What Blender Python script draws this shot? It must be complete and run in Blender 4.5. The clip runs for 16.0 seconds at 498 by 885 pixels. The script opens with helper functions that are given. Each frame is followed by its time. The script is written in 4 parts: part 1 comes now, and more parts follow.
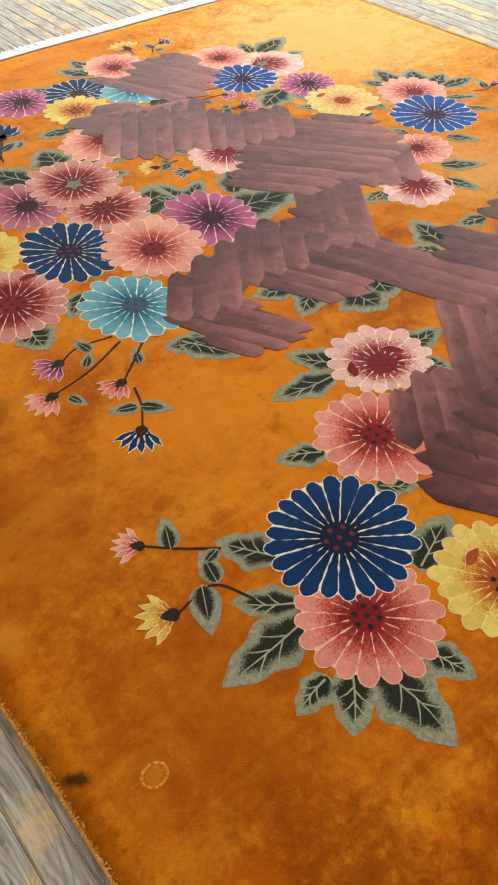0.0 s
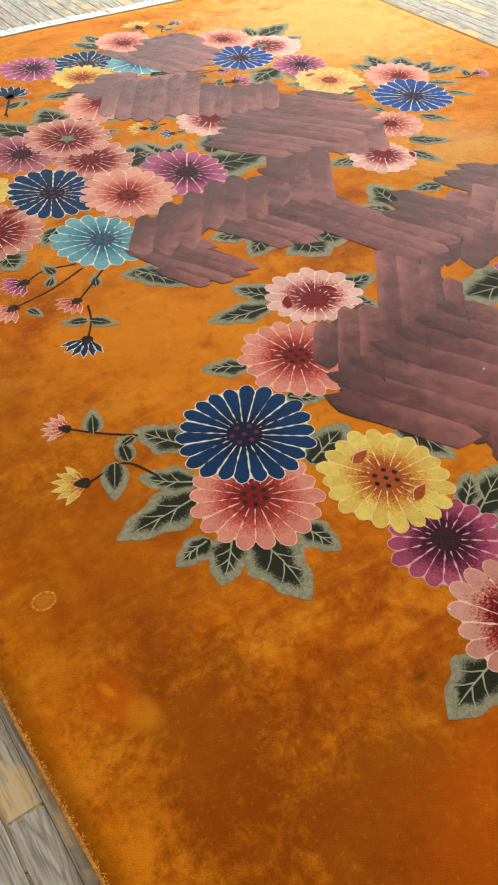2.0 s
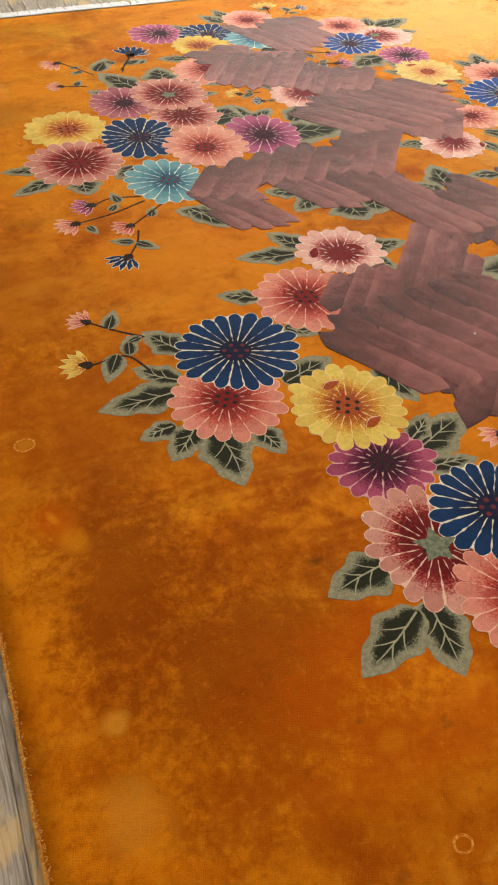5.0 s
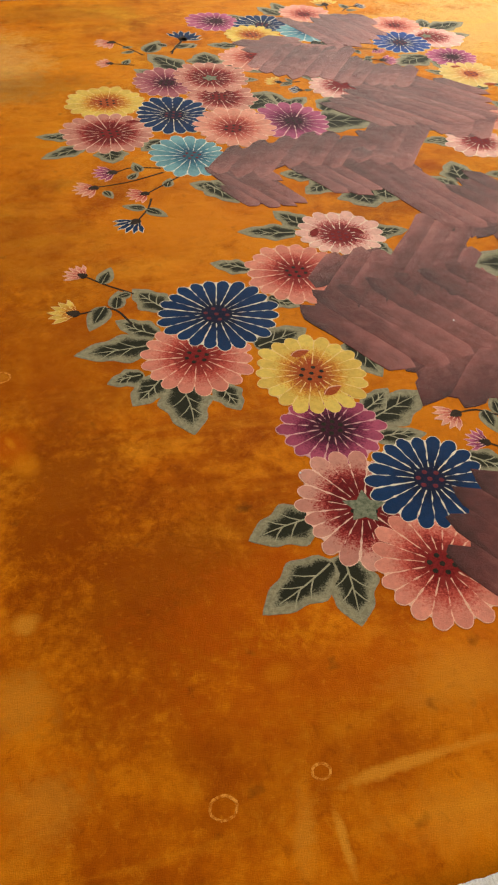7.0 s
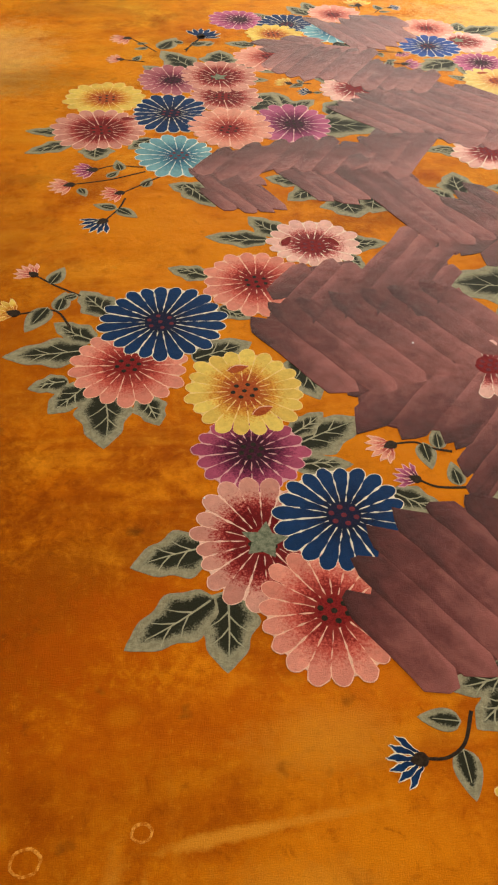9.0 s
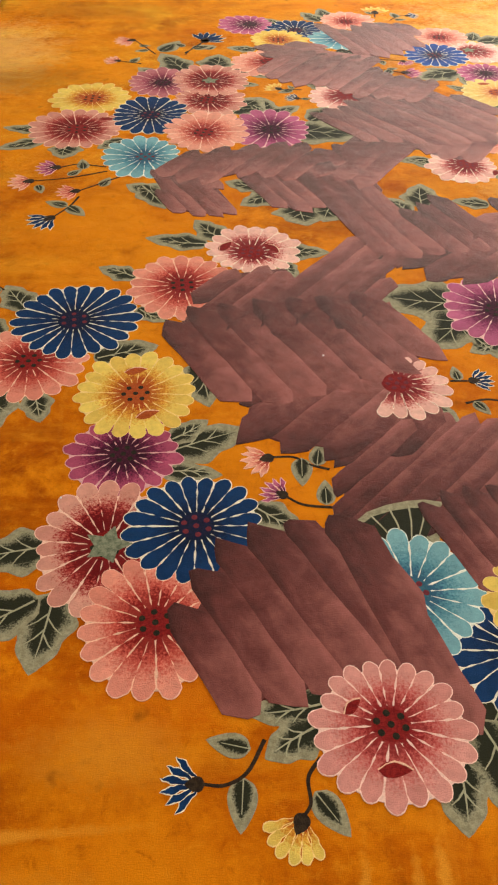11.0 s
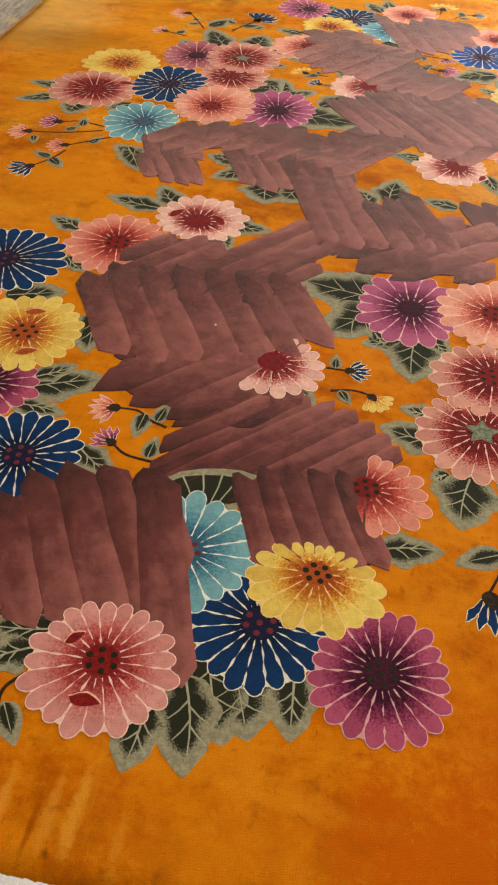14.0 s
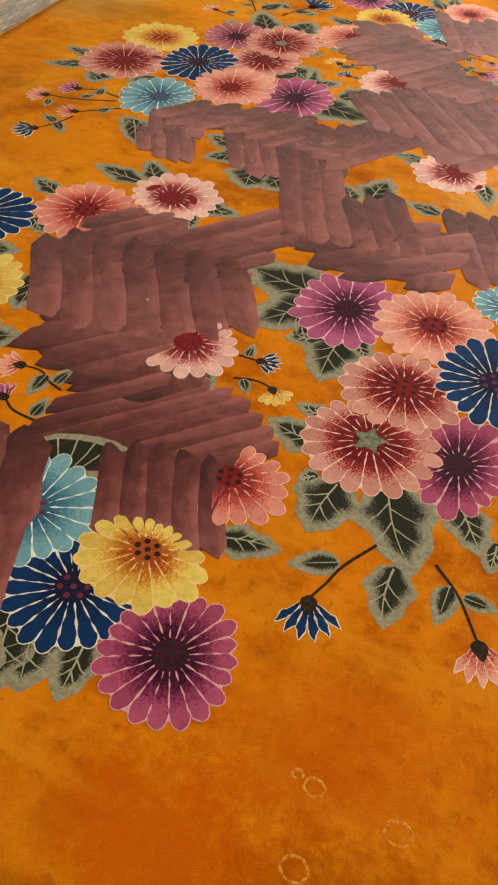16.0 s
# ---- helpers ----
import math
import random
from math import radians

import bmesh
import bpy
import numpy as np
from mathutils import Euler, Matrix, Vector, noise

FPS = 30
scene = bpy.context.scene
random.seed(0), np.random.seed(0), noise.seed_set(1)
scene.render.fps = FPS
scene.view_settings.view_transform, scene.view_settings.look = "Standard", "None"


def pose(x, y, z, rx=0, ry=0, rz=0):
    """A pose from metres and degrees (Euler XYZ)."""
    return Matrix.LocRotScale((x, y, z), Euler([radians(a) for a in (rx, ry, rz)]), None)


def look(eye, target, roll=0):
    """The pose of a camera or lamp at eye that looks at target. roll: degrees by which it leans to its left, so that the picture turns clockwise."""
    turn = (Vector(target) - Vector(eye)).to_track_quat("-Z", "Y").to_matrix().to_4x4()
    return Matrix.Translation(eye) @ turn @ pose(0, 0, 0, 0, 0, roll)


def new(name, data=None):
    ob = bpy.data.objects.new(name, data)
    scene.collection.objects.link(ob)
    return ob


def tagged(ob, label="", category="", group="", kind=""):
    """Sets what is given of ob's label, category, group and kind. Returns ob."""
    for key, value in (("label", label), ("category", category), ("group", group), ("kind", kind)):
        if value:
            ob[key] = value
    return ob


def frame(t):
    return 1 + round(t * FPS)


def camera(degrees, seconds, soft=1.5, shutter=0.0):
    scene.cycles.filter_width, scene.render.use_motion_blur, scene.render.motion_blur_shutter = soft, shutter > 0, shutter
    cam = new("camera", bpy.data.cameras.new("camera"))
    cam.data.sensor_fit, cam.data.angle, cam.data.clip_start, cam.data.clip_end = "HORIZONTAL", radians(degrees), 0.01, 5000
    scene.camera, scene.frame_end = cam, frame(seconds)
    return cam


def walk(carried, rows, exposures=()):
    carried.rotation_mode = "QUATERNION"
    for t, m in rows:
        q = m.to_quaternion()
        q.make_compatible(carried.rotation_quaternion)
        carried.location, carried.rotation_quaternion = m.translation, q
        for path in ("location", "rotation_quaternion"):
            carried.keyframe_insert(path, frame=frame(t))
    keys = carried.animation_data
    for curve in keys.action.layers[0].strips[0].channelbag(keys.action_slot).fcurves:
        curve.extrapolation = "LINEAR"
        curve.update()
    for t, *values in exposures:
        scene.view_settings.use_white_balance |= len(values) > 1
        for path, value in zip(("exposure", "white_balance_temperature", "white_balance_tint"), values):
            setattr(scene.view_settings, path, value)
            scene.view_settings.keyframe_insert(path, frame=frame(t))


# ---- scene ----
cam = camera(35.2, 16.0, soft=2.2)
PATH = [
    (0, (-0.061, 0.736, 1.217), (0.807, 1.794, -0.242), -0.2),
    (0.5, (-0.092, 0.618, 1.217), (0.765, 1.698, -0.232), -0.3),
    (1, (-0.118, 0.521, 1.213), (0.733, 1.612, -0.232), 0.1),
    (1.5, (-0.087, 0.445, 1.196), (0.75, 1.557, -0.241), 0.5),
    (2, (-0.039, 0.352, 1.188), (0.771, 1.486, -0.247), 0.9),
    (2.5, (-0.023, 0.286, 1.181), (0.757, 1.447, -0.248), 1.1),
    (3, (-0.028, 0.221, 1.179), (0.721, 1.414, -0.242), 1.1),
    (3.5, (-0.044, 0.121, 1.181), (0.669, 1.338, -0.238), 1.4),
    (4, (-0.033, 0.044, 1.192), (0.634, 1.282, -0.23), 1.8),
    (4.2, (-0.01, 0.028, 1.195), (0.633, 1.275, -0.231), 1.8),
    (6.3, (0.215, -0.2, 1.167), (0.664, 1.134, -0.254), 3.3),
    (6.5, (0.227, -0.222, 1.171), (0.664, 1.115, -0.25), 3.3),
    (7, (0.276, -0.244, 1.173), (0.678, 1.102, -0.251), 3.5),
    (7.5, (0.368, -0.219, 1.157), (0.733, 1.137, -0.268), 3.5),
    (8, (0.473, -0.187, 1.142), (0.796, 1.177, -0.286), 3.4),
    (8.2, (0.499, -0.177, 1.135), (0.807, 1.189, -0.294), 3.4),
    (10.3, (0.851, -0.265, 1.14), (0.96, 1.144, -0.276), 0.8),
    (10.5, (0.9, -0.246, 1.135), (0.993, 1.163, -0.28), 0.8),
    (11, (1.001, -0.214, 1.123), (1.054, 1.196, -0.295), 1.2),
    (11.5, (1.081, -0.242, 1.121), (1.086, 1.162, -0.303), 1.5),
    (12, (1.167, -0.29, 1.135), (1.129, 1.11, -0.293), 2.1),
    (12.5, (1.254, -0.297, 1.145), (1.165, 1.1, -0.284), 2.2),
    (13, (1.367, -0.261, 1.146), (1.232, 1.129, -0.286), 2.2),
    (13.5, (1.469, -0.224, 1.135), (1.289, 1.157, -0.299), 2.5),
    (14, (1.552, -0.249, 1.125), (1.319, 1.123, -0.312), 2.7),
    (14.5, (1.658, -0.301, 1.141), (1.368, 1.058, -0.298), 3.0),
    (15, (1.747, -0.303, 1.151), (1.401, 1.038, -0.291), 3.4),
    (15.5, (1.869, -0.224, 1.155), (1.457, 1.087, -0.297), 3.1),
    (16, (1.966, -0.143, 1.144), (1.51, 1.138, -0.323), 3.9),
]
walk(cam, [(t, look(eye, target, roll)) for t, eye, target, roll in PATH],
     exposures=[(0, 0.05, 5700, 4), (2.5, 0.08, 5850, 5), (4.2, 0.05, 6200, 8), (6.3, -0.14, 6500, 10), (8.2, -0.04, 6500, 10), (11, 0.08, 6500, 10), (12.5, -0.04, 6500, 10), (16, -0.08, 6500, 10)])
# ---- world ----
# World and light -------------------------------------------------------------
world = bpy.data.worlds.new("world")
scene.world = world
world.use_nodes = True
wn = world.node_tree.nodes
sky = wn.new("ShaderNodeTexSky")
sky.sky_type, sky.sun_disc = "NISHITA", False
sky.sun_elevation, sky.sun_rotation = radians(40), radians(30)
wn["Background"].inputs["Strength"].default_value = 0.1
world.node_tree.links.new(sky.outputs["Color"], wn["Background"].inputs["Color"])

sun = new("sun", bpy.data.lights.new("sun", "SUN"))
sun.data.energy, sun.data.angle, sun.data.color = 0.5, radians(12), (1.0, 0.95, 0.88)
sun.matrix_world = look((8, 12, 12), (0, 0, 0))


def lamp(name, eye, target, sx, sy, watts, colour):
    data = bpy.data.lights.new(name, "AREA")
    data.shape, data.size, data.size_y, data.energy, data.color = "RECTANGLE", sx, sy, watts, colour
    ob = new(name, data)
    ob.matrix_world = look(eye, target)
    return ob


# daylight from two large assumed windows beyond the rug; ceiling lights are unseen and added
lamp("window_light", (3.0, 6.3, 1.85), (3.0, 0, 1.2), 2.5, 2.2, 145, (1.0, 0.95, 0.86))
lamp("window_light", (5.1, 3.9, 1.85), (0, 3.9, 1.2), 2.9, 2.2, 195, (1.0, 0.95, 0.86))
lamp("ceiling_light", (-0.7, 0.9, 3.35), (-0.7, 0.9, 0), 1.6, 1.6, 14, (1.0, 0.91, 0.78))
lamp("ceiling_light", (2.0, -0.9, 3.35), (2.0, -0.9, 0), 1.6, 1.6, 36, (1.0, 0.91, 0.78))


# Materials -------------------------------------------------------------------
class Nodes:
    """Short hand for building one node material."""

    def __init__(self, name, rough=0.8):
        self.m = bpy.data.materials.new(name)
        self.m.use_nodes = True
        self.t = self.m.node_tree
        self.p = self.t.nodes["Principled BSDF"]
        self.p.inputs["Roughness"].default_value = rough
        self.p.inputs["Specular IOR Level"].default_value = 0.08

    def add(self, kind, **values):
        n = self.t.nodes.new(kind)
        for key, v in values.items():
            n.inputs[key].default_value = v
        return n

    def link(self, a, b):
        self.t.links.new(a, b)

    def coords(self, scale=(1, 1, 1), rot=0.0):
        g = self.add("ShaderNodeNewGeometry")
        m = self.add("ShaderNodeMapping")
        m.inputs["Scale"].default_value = scale
        m.inputs["Rotation"].default_value = (0, 0, rot)
        self.link(g.outputs["Position"], m.inputs["Vector"])
        return m.outputs["Vector"]

    def noise(self, vec, scale, detail=4.0, rough=0.55, distort=0.0):
        n = self.add("ShaderNodeTexNoise", Scale=scale, Detail=detail, Roughness=rough, Distortion=distort)
        self.link(vec, n.inputs["Vector"])
        return n.outputs["Fac"]

    def ramp(self, fac, stops):
        n = self.add("ShaderNodeValToRGB")
        e = n.color_ramp.elements
        while len(e) < len(stops):
            e.new(0.5)
        for el, (pos, col) in zip(e, stops):
            el.position, el.color = pos, (*col, 1) if len(col) == 3 else col
        self.link(fac, n.inputs["Fac"])
        return n.outputs["Color"]

    def mix(self, fac, a, b, mode="MIX"):
        n = self.t.nodes.new("ShaderNodeMix")
        n.data_type, n.blend_type = "RGBA", mode
        for sock, v in ((n.inputs[0], fac), (n.inputs[6], a), (n.inputs[7], b)):
            if isinstance(v, (int, float)):
                sock.default_value = v
            elif isinstance(v, tuple):
                sock.default_value = (*v, 1)
            else:
                self.link(v, sock)
        return n.outputs[2]

    def calc(self, op, a, b=0.0, c=None):
        n = self.t.nodes.new("ShaderNodeMath")
        n.operation = op
        for sock, v in zip(n.inputs, (a, b, c)):
            if v is None:
                continue
            if isinstance(v, (int, float)):
                sock.default_value = v
            else:
                self.link(v, sock)
        return n.outputs[0]

    def attr(self, name):
        n = self.t.nodes.new("ShaderNodeAttribute")
        n.attribute_name = name
        return n.outputs["Fac"]

    def random(self):
        return self.add("ShaderNodeObjectInfo").outputs["Random"]

    def colour(self, c):
        self.link(c, self.p.inputs["Base Color"])

    def bump(self, height, strength, dist):
        b = self.add("ShaderNodeBump", Strength=strength, Distance=dist)
        self.link(height, b.inputs["Height"])
        self.link(b.outputs["Normal"], self.p.inputs["Normal"])


def wool(n, tint, sheen=0.35):
    """The short, lustrous pile that all dyed parts of the rug share."""
    n.p.inputs["Sheen Weight"].default_value = sheen
    n.p.inputs["Sheen Roughness"].default_value = 0.35
    n.p.inputs["Sheen Tint"].default_value = (*tint, 1)
    v = n.coords()
    fine = n.noise(v, 520, 2, 0.6)
    broad = n.noise(v, 14, 4, 0.6)
    lie = n.noise(v, 5.5, 3, 0.5)
    n.bump(n.calc("ADD", n.calc("ADD", fine, n.calc("MULTIPLY", broad, 1.6)), n.calc("MULTIPLY", lie, 7.0)), 0.5, 0.0030)
    return v, fine, broad


# soil, rubbing, broad tone and painted sheen: x, y, half length, half width, turn, dye, strength
SOIL_AND_SHEEN = {"brown": (0.270, 0.052, 0.0004), "pale": (0.740, 0.300, 0.024), "gold": (0.690, 0.225, 0.005), "black": (0.050, 0.022, 0.004), "red": (0.540, 0.095, 0.0006), "faded_sheen": (0.790, 0.460, 0.150), "olive": (0.230, 0.105, 0.012)}
STAINS_AND_SHEEN = [
    # broad browns that darken the near and left field
    (0.36, 0.54, 0.36, 0.30, 10, "brown", 0.80), (0.22, 0.78, 0.20, 0.28, 0, "brown", 0.80), (0.24, 1.20, 0.36, 0.42, 0, "brown", 0.48), (0.18, 1.70, 0.26, 0.42, 0, "brown", 0.42), (0.50, 0.24, 0.45, 0.20, 0, "brown", 0.35),
    (0.30, 2.35, 0.22, 0.30, 0, "gold", 0.6), (0.60, 1.75, 0.20, 0.22, 0, "gold", 0.6), (0.95, 0.72, 0.22, 0.30, 0, "gold", 0.4), 
    (1.50, 0.08, 0.25, 0.10, 0, "gold", 0.4), (1.78, 0.13, 0.20, 0.16, 0, "red", 0.8), (1.95, 0.33, 0.30, 0.16, 20, "red", 0.55), (2.10, 0.12, 0.25, 0.14, 0, "brown", 0.45), (0.55, 0.50, 0.30, 0.12, 15, "red", 0.5), (0.90, 0.36, 0.16, 0.10, 0, "red", 0.5),
    (0.60, 0.33, 0.35, 0.10, 0, "red", 0.4), (0.15, 0.90, 0.03, 0.05, 20, "gold", 0.7), 
    # far gold and pale patches: part fading, part pile sheen put into the colour
    (0.30, 2.05, 0.10, 0.05, 0, "black", 0.25), (2.0, 2.95, 0.25, 0.10, 20, "brown", 0.3), (2.45, 2.6, 0.2, 0.3, 0, "gold", 0.5), (2.38, 3.20, 0.75, 0.75, 0, "faded_sheen", 0.9), (2.00, 2.05, 0.30, 0.20, 20, "faded_sheen", 0.45),
    (0.10, 3.05, 0.30, 0.45, 0, "faded_sheen", 0.55), (0.20, 2.80, 0.35, 0.16, 10, "olive", 0.5), (0.45, 3.60, 0.40, 0.16, 0, "olive", 0.4),
    (0.675, 0.158, 0.13, 0.012, 5, "pale", 0.75), (0.80, 0.165, 0.10, 0.010, 4, "pale", 0.45), (0.546, 0.075, 0.010, 0.060, 0, "pale", 0.85), (0.495, 0.10, 0.022, 0.09, -16, "pale", 0.5), (0.75, 0.07, 0.16, 0.06, 0, "pale", 0.35),
    (1.176, 0.08, 0.012, 0.085, -2, "pale", 0.75), (1.246, 0.07, 0.012, 0.070, 0, "pale", 0.6), (1.280, 0.085, 0.013, 0.085, 0, "pale", 0.85), (1.348, 0.06, 0.010, 0.060, 2, "pale", 0.4), (1.259, 0.026, 0.008, 0.010, 0, "black", 0.6), (1.227, 0.05, 0.006, 0.06, 0, "brown", 0.6),
    (0.554, 0.694, 0.020, 0.016, 0, "black", 0.55), (0.016, 1.245, 0.014, 0.030, 60, "black", 0.9), (0.80, 0.80, 0.02, 0.02, 0, "black", 0.4),
    (0.132, 0.524, 0.026, 0.026, 0, "pale", 0.7), (0.121, 0.38, 0.06, 0.07, 0, "pale", 0.5), (0.145, 0.22, 0.07, 0.08, 10, "pale", 0.45), (0.525, 0.343, 0.03, 0.02, 10, "gold", 0.4), (0.82, 0.28, 0.14, 0.07, 0, "pale", 0.45), (0.094, 0.556, 0.012, 0.015, 0, "gold", 0.6), (0.12, 0.95, 0.05, 0.06, 0, "red", 0.6), (0.125, 0.96, 0.010, 0.022, 20, "gold", 0.7), (0.111, 1.175, 0.022, 0.020, 0, "pale", 0.35), (0.05, 1.52, 0.035, 0.05, 0, "pale", 0.45),
]


def field_material():
    n = Nodes("orange_wool", 0.6)
    n.p.inputs["Specular IOR Level"].default_value = 0.02
    v, fine, broad = wool(n, (1.0, 0.66, 0.06), 0.45)
    nap = n.noise(n.coords((0.7, 1.5, 1), 0.35), 2.6, 5, 0.6, 0.7)
    weight = n.ramp(nap, [(0.36, (0.08, 0.08, 0.08)), (0.52, (0.42, 0.42, 0.42)), (0.68, (1, 1, 1))])
    n.link(weight, n.p.inputs["Sheen Weight"])
    big = n.noise(v, 1.9, 6, 0.65, 0.15)
    across = n.noise(n.coords((1.0, 6.0, 1)), 1.5, 5, 0.6, 0.3)
    along = n.noise(n.coords((11, 1.0, 1)), 1.3, 4, 0.6)
    blotch = n.noise(v, 7.0, 8, 0.72, 0.15)
    c = n.ramp(big, [(0.32, (0.320, 0.060, 0.0006)), (0.47, (0.540, 0.135, 0.0012)), (0.66, (0.730, 0.235, 0.004))])
    c = n.mix(n.ramp(blotch, [(0.47, (0, 0, 0)), (0.62, (0.85, 0.85, 0.85))]), c, (0.720, 0.225, 0.004))
    c = n.mix(n.ramp(blotch, [(0.30, (0.75, 0.75, 0.75)), (0.46, (0, 0, 0))]), c, (0.300, 0.052, 0.0006))
    c = n.mix(n.ramp(across, [(0.52, (0, 0, 0)), (0.66, (0.6, 0.6, 0.6))]), c, (0.750, 0.275, 0.010))
    c = n.mix(n.ramp(along, [(0.60, (0, 0, 0)), (0.72, (0.3, 0.3, 0.3))]), c, (0.720, 0.270, 0.018))
    rub = n.noise(v, 33, 6, 0.75, 0.4)
    c = n.mix(n.ramp(rub, [(0.54, (0, 0, 0)), (0.70, (0.55, 0.55, 0.55))]), c, (0.740, 0.270, 0.012))
    c = n.mix(n.ramp(rub, [(0.30, (0.55, 0.55, 0.55)), (0.45, (0, 0, 0))]), c, (0.260, 0.050, 0.001))
    ragged = n.noise(v, 11, 6, 0.7, 0.5)
    frayed = n.noise(v, 48, 5, 0.75, 0.3)
    ragged = n.calc("ADD", ragged, n.calc("MULTIPLY", n.calc("SUBTRACT", frayed, 0.5), 0.9))
    for x, y, a, b, turn, dye, amount in STAINS_AND_SHEEN:
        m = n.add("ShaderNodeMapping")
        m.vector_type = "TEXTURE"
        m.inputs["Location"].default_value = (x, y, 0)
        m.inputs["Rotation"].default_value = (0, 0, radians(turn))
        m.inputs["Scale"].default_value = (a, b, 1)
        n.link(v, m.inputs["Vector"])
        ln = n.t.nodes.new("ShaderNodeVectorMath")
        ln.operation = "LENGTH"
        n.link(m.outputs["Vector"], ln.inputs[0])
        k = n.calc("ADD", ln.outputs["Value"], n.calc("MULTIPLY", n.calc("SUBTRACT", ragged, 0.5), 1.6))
        c = n.mix(n.ramp(k, [(0.35, (amount,) * 3), (1.0, (0, 0, 0))]), c, SOIL_AND_SHEEN[dye])
    fleck = n.noise(v, 85, 4, 0.7)
    c = n.mix(n.ramp(fleck, [(0.60, (0, 0, 0)), (0.74, (0.4, 0.4, 0.4))]), c, (0.760, 0.280, 0.016))
    dirt = n.noise(v, 19, 3, 0.5)
    c = n.mix(n.ramp(dirt, [(0.66, (0, 0, 0)), (0.80, (0.6, 0.6, 0.6))]), c, (0.110, 0.040, 0.006))
    c = n.mix(0.4, c, n.ramp(fine, [(0.3, (0.45, 0.45, 0.45)), (0.7, (1, 1, 1))]), "MULTIPLY")
    n.colour(c)
    return n.m


# inner, middle, tip and outline dyes of each kind of flower
DYES = {
    "navy": ((0.003, 0.006, 0.022), (0.003, 0.021, 0.080), (0.004, 0.033, 0.115), (0.80, 0.76, 0.62)),
    "navyb": ((0.008, 0.016, 0.060), (0.010, 0.045, 0.210), (0.016, 0.070, 0.300), (0.80, 0.78, 0.68)),
    "teal": ((0.020, 0.085, 0.160), (0.070, 0.225, 0.290), (0.190, 0.395, 0.440), (0.80, 0.82, 0.72)),
    "coral": ((0.190, 0.006, 0.006), (0.540, 0.085, 0.060), (0.745, 0.290, 0.210), (0.84, 0.50, 0.36)),
    "salmon": ((0.250, 0.016, 0.014), (0.600, 0.140, 0.095), (0.790, 0.370, 0.270), (0.86, 0.54, 0.40)),
    "pinkred": ((0.120, 0.002, 0.004), (0.350, 0.032, 0.028), (0.640, 0.305, 0.235), (0.84, 0.54, 0.42)),
    "whitered": ((0.150, 0.002, 0.006), (0.500, 0.100, 0.090), (0.840, 0.510, 0.430), (0.88, 0.70, 0.56)),
    "rose": ((0.200, 0.006, 0.008), (0.480, 0.085, 0.075), (0.660, 0.300, 0.260), (0.86, 0.58, 0.50)),
    "yellow": ((0.340, 0.045, 0.006), (0.640, 0.270, 0.022), (0.770, 0.570, 0.120), (0.84, 0.60, 0.22)),
    "paleyellow": ((0.600, 0.200, 0.060), (0.720, 0.430, 0.120), (0.760, 0.570, 0.180), (0.86, 0.68, 0.32)),
    "purple": ((0.026, 0.002, 0.012), (0.160, 0.016, 0.058), (0.420, 0.078, 0.150), (0.70, 0.38, 0.38)),
    "violet": ((0.040, 0.004, 0.018), (0.220, 0.028, 0.095), (0.500, 0.125, 0.240), (0.80, 0.50, 0.48)),
    "mauve": ((0.060, 0.005, 0.020), (0.260, 0.045, 0.080), (0.460, 0.160, 0.180), (0.76, 0.46, 0.40)),
}


# how far out the inner, middle and tip dyes reach
STOPS = {"pinkred": (0.47, 0.58, 0.74), "whitered": (0.42, 0.52, 0.68), "salmon": (0.33, 0.48, 0.70), "coral": (0.36, 0.53, 0.76),
         "purple": (0.36, 0.54, 0.78), "violet": (0.34, 0.50, 0.74), "yellow": (0.33, 0.48, 0.68), "navy": (0.28, 0.42, 0.70)}


def petal_material(kind):
    inner, mid, tip, line = DYES[kind]
    n = Nodes(kind + "_petal_wool", 0.7)
    v, fine, broad = wool(n, tuple(0.2 + 0.8 * x for x in tip), 0.03)
    speck = n.noise(v, 260, 2, 0.7)
    rad = n.calc("ADD", n.attr("rad"), n.calc("MULTIPLY", n.calc("SUBTRACT", speck, 0.5), 0.75))
    lo, md, hi = STOPS.get(kind, (0.30, 0.48, 0.76))
    c = n.ramp(rad, [(lo, inner), (md, mid), (hi, tip)])
    c = n.mix(n.calc("MULTIPLY", n.random(), 0.35), c, tuple(0.72 * x for x in mid))
    c = n.mix(0.45, c, n.ramp(n.noise(v, 55, 4, 0.7), [(0.3, (0.55, 0.55, 0.55)), (0.65, (1.08, 1.08, 1.08))]), "MULTIPLY")
    edge = n.calc("ADD", n.attr("edge"), n.calc("MULTIPLY", n.calc("SUBTRACT", speck, 0.5), 0.7))
    c = n.mix(n.ramp(edge, [(0.36, (0, 0, 0)), (0.62, (1, 1, 1))]), c, line)
    n.colour(c)
    return n.m


def plain_wool(name, colour, second, scale=60, lo=0.4, hi=0.65, sheen=0.07):
    n = Nodes(name, 0.75)
    v, fine, broad = wool(n, tuple(0.4 + 0.6 * x for x in colour), sheen)
    c = n.mix(n.ramp(n.noise(v, scale, 4, 0.7), [(lo, (0, 0, 0)), (hi, (1, 1, 1))]), colour, second)
    c = n.mix(0.3, c, n.ramp(fine, [(0.3, (0.55, 0.55, 0.55)), (0.7, (1, 1, 1))]), "MULTIPLY")
    n.colour(c)
    return n.m


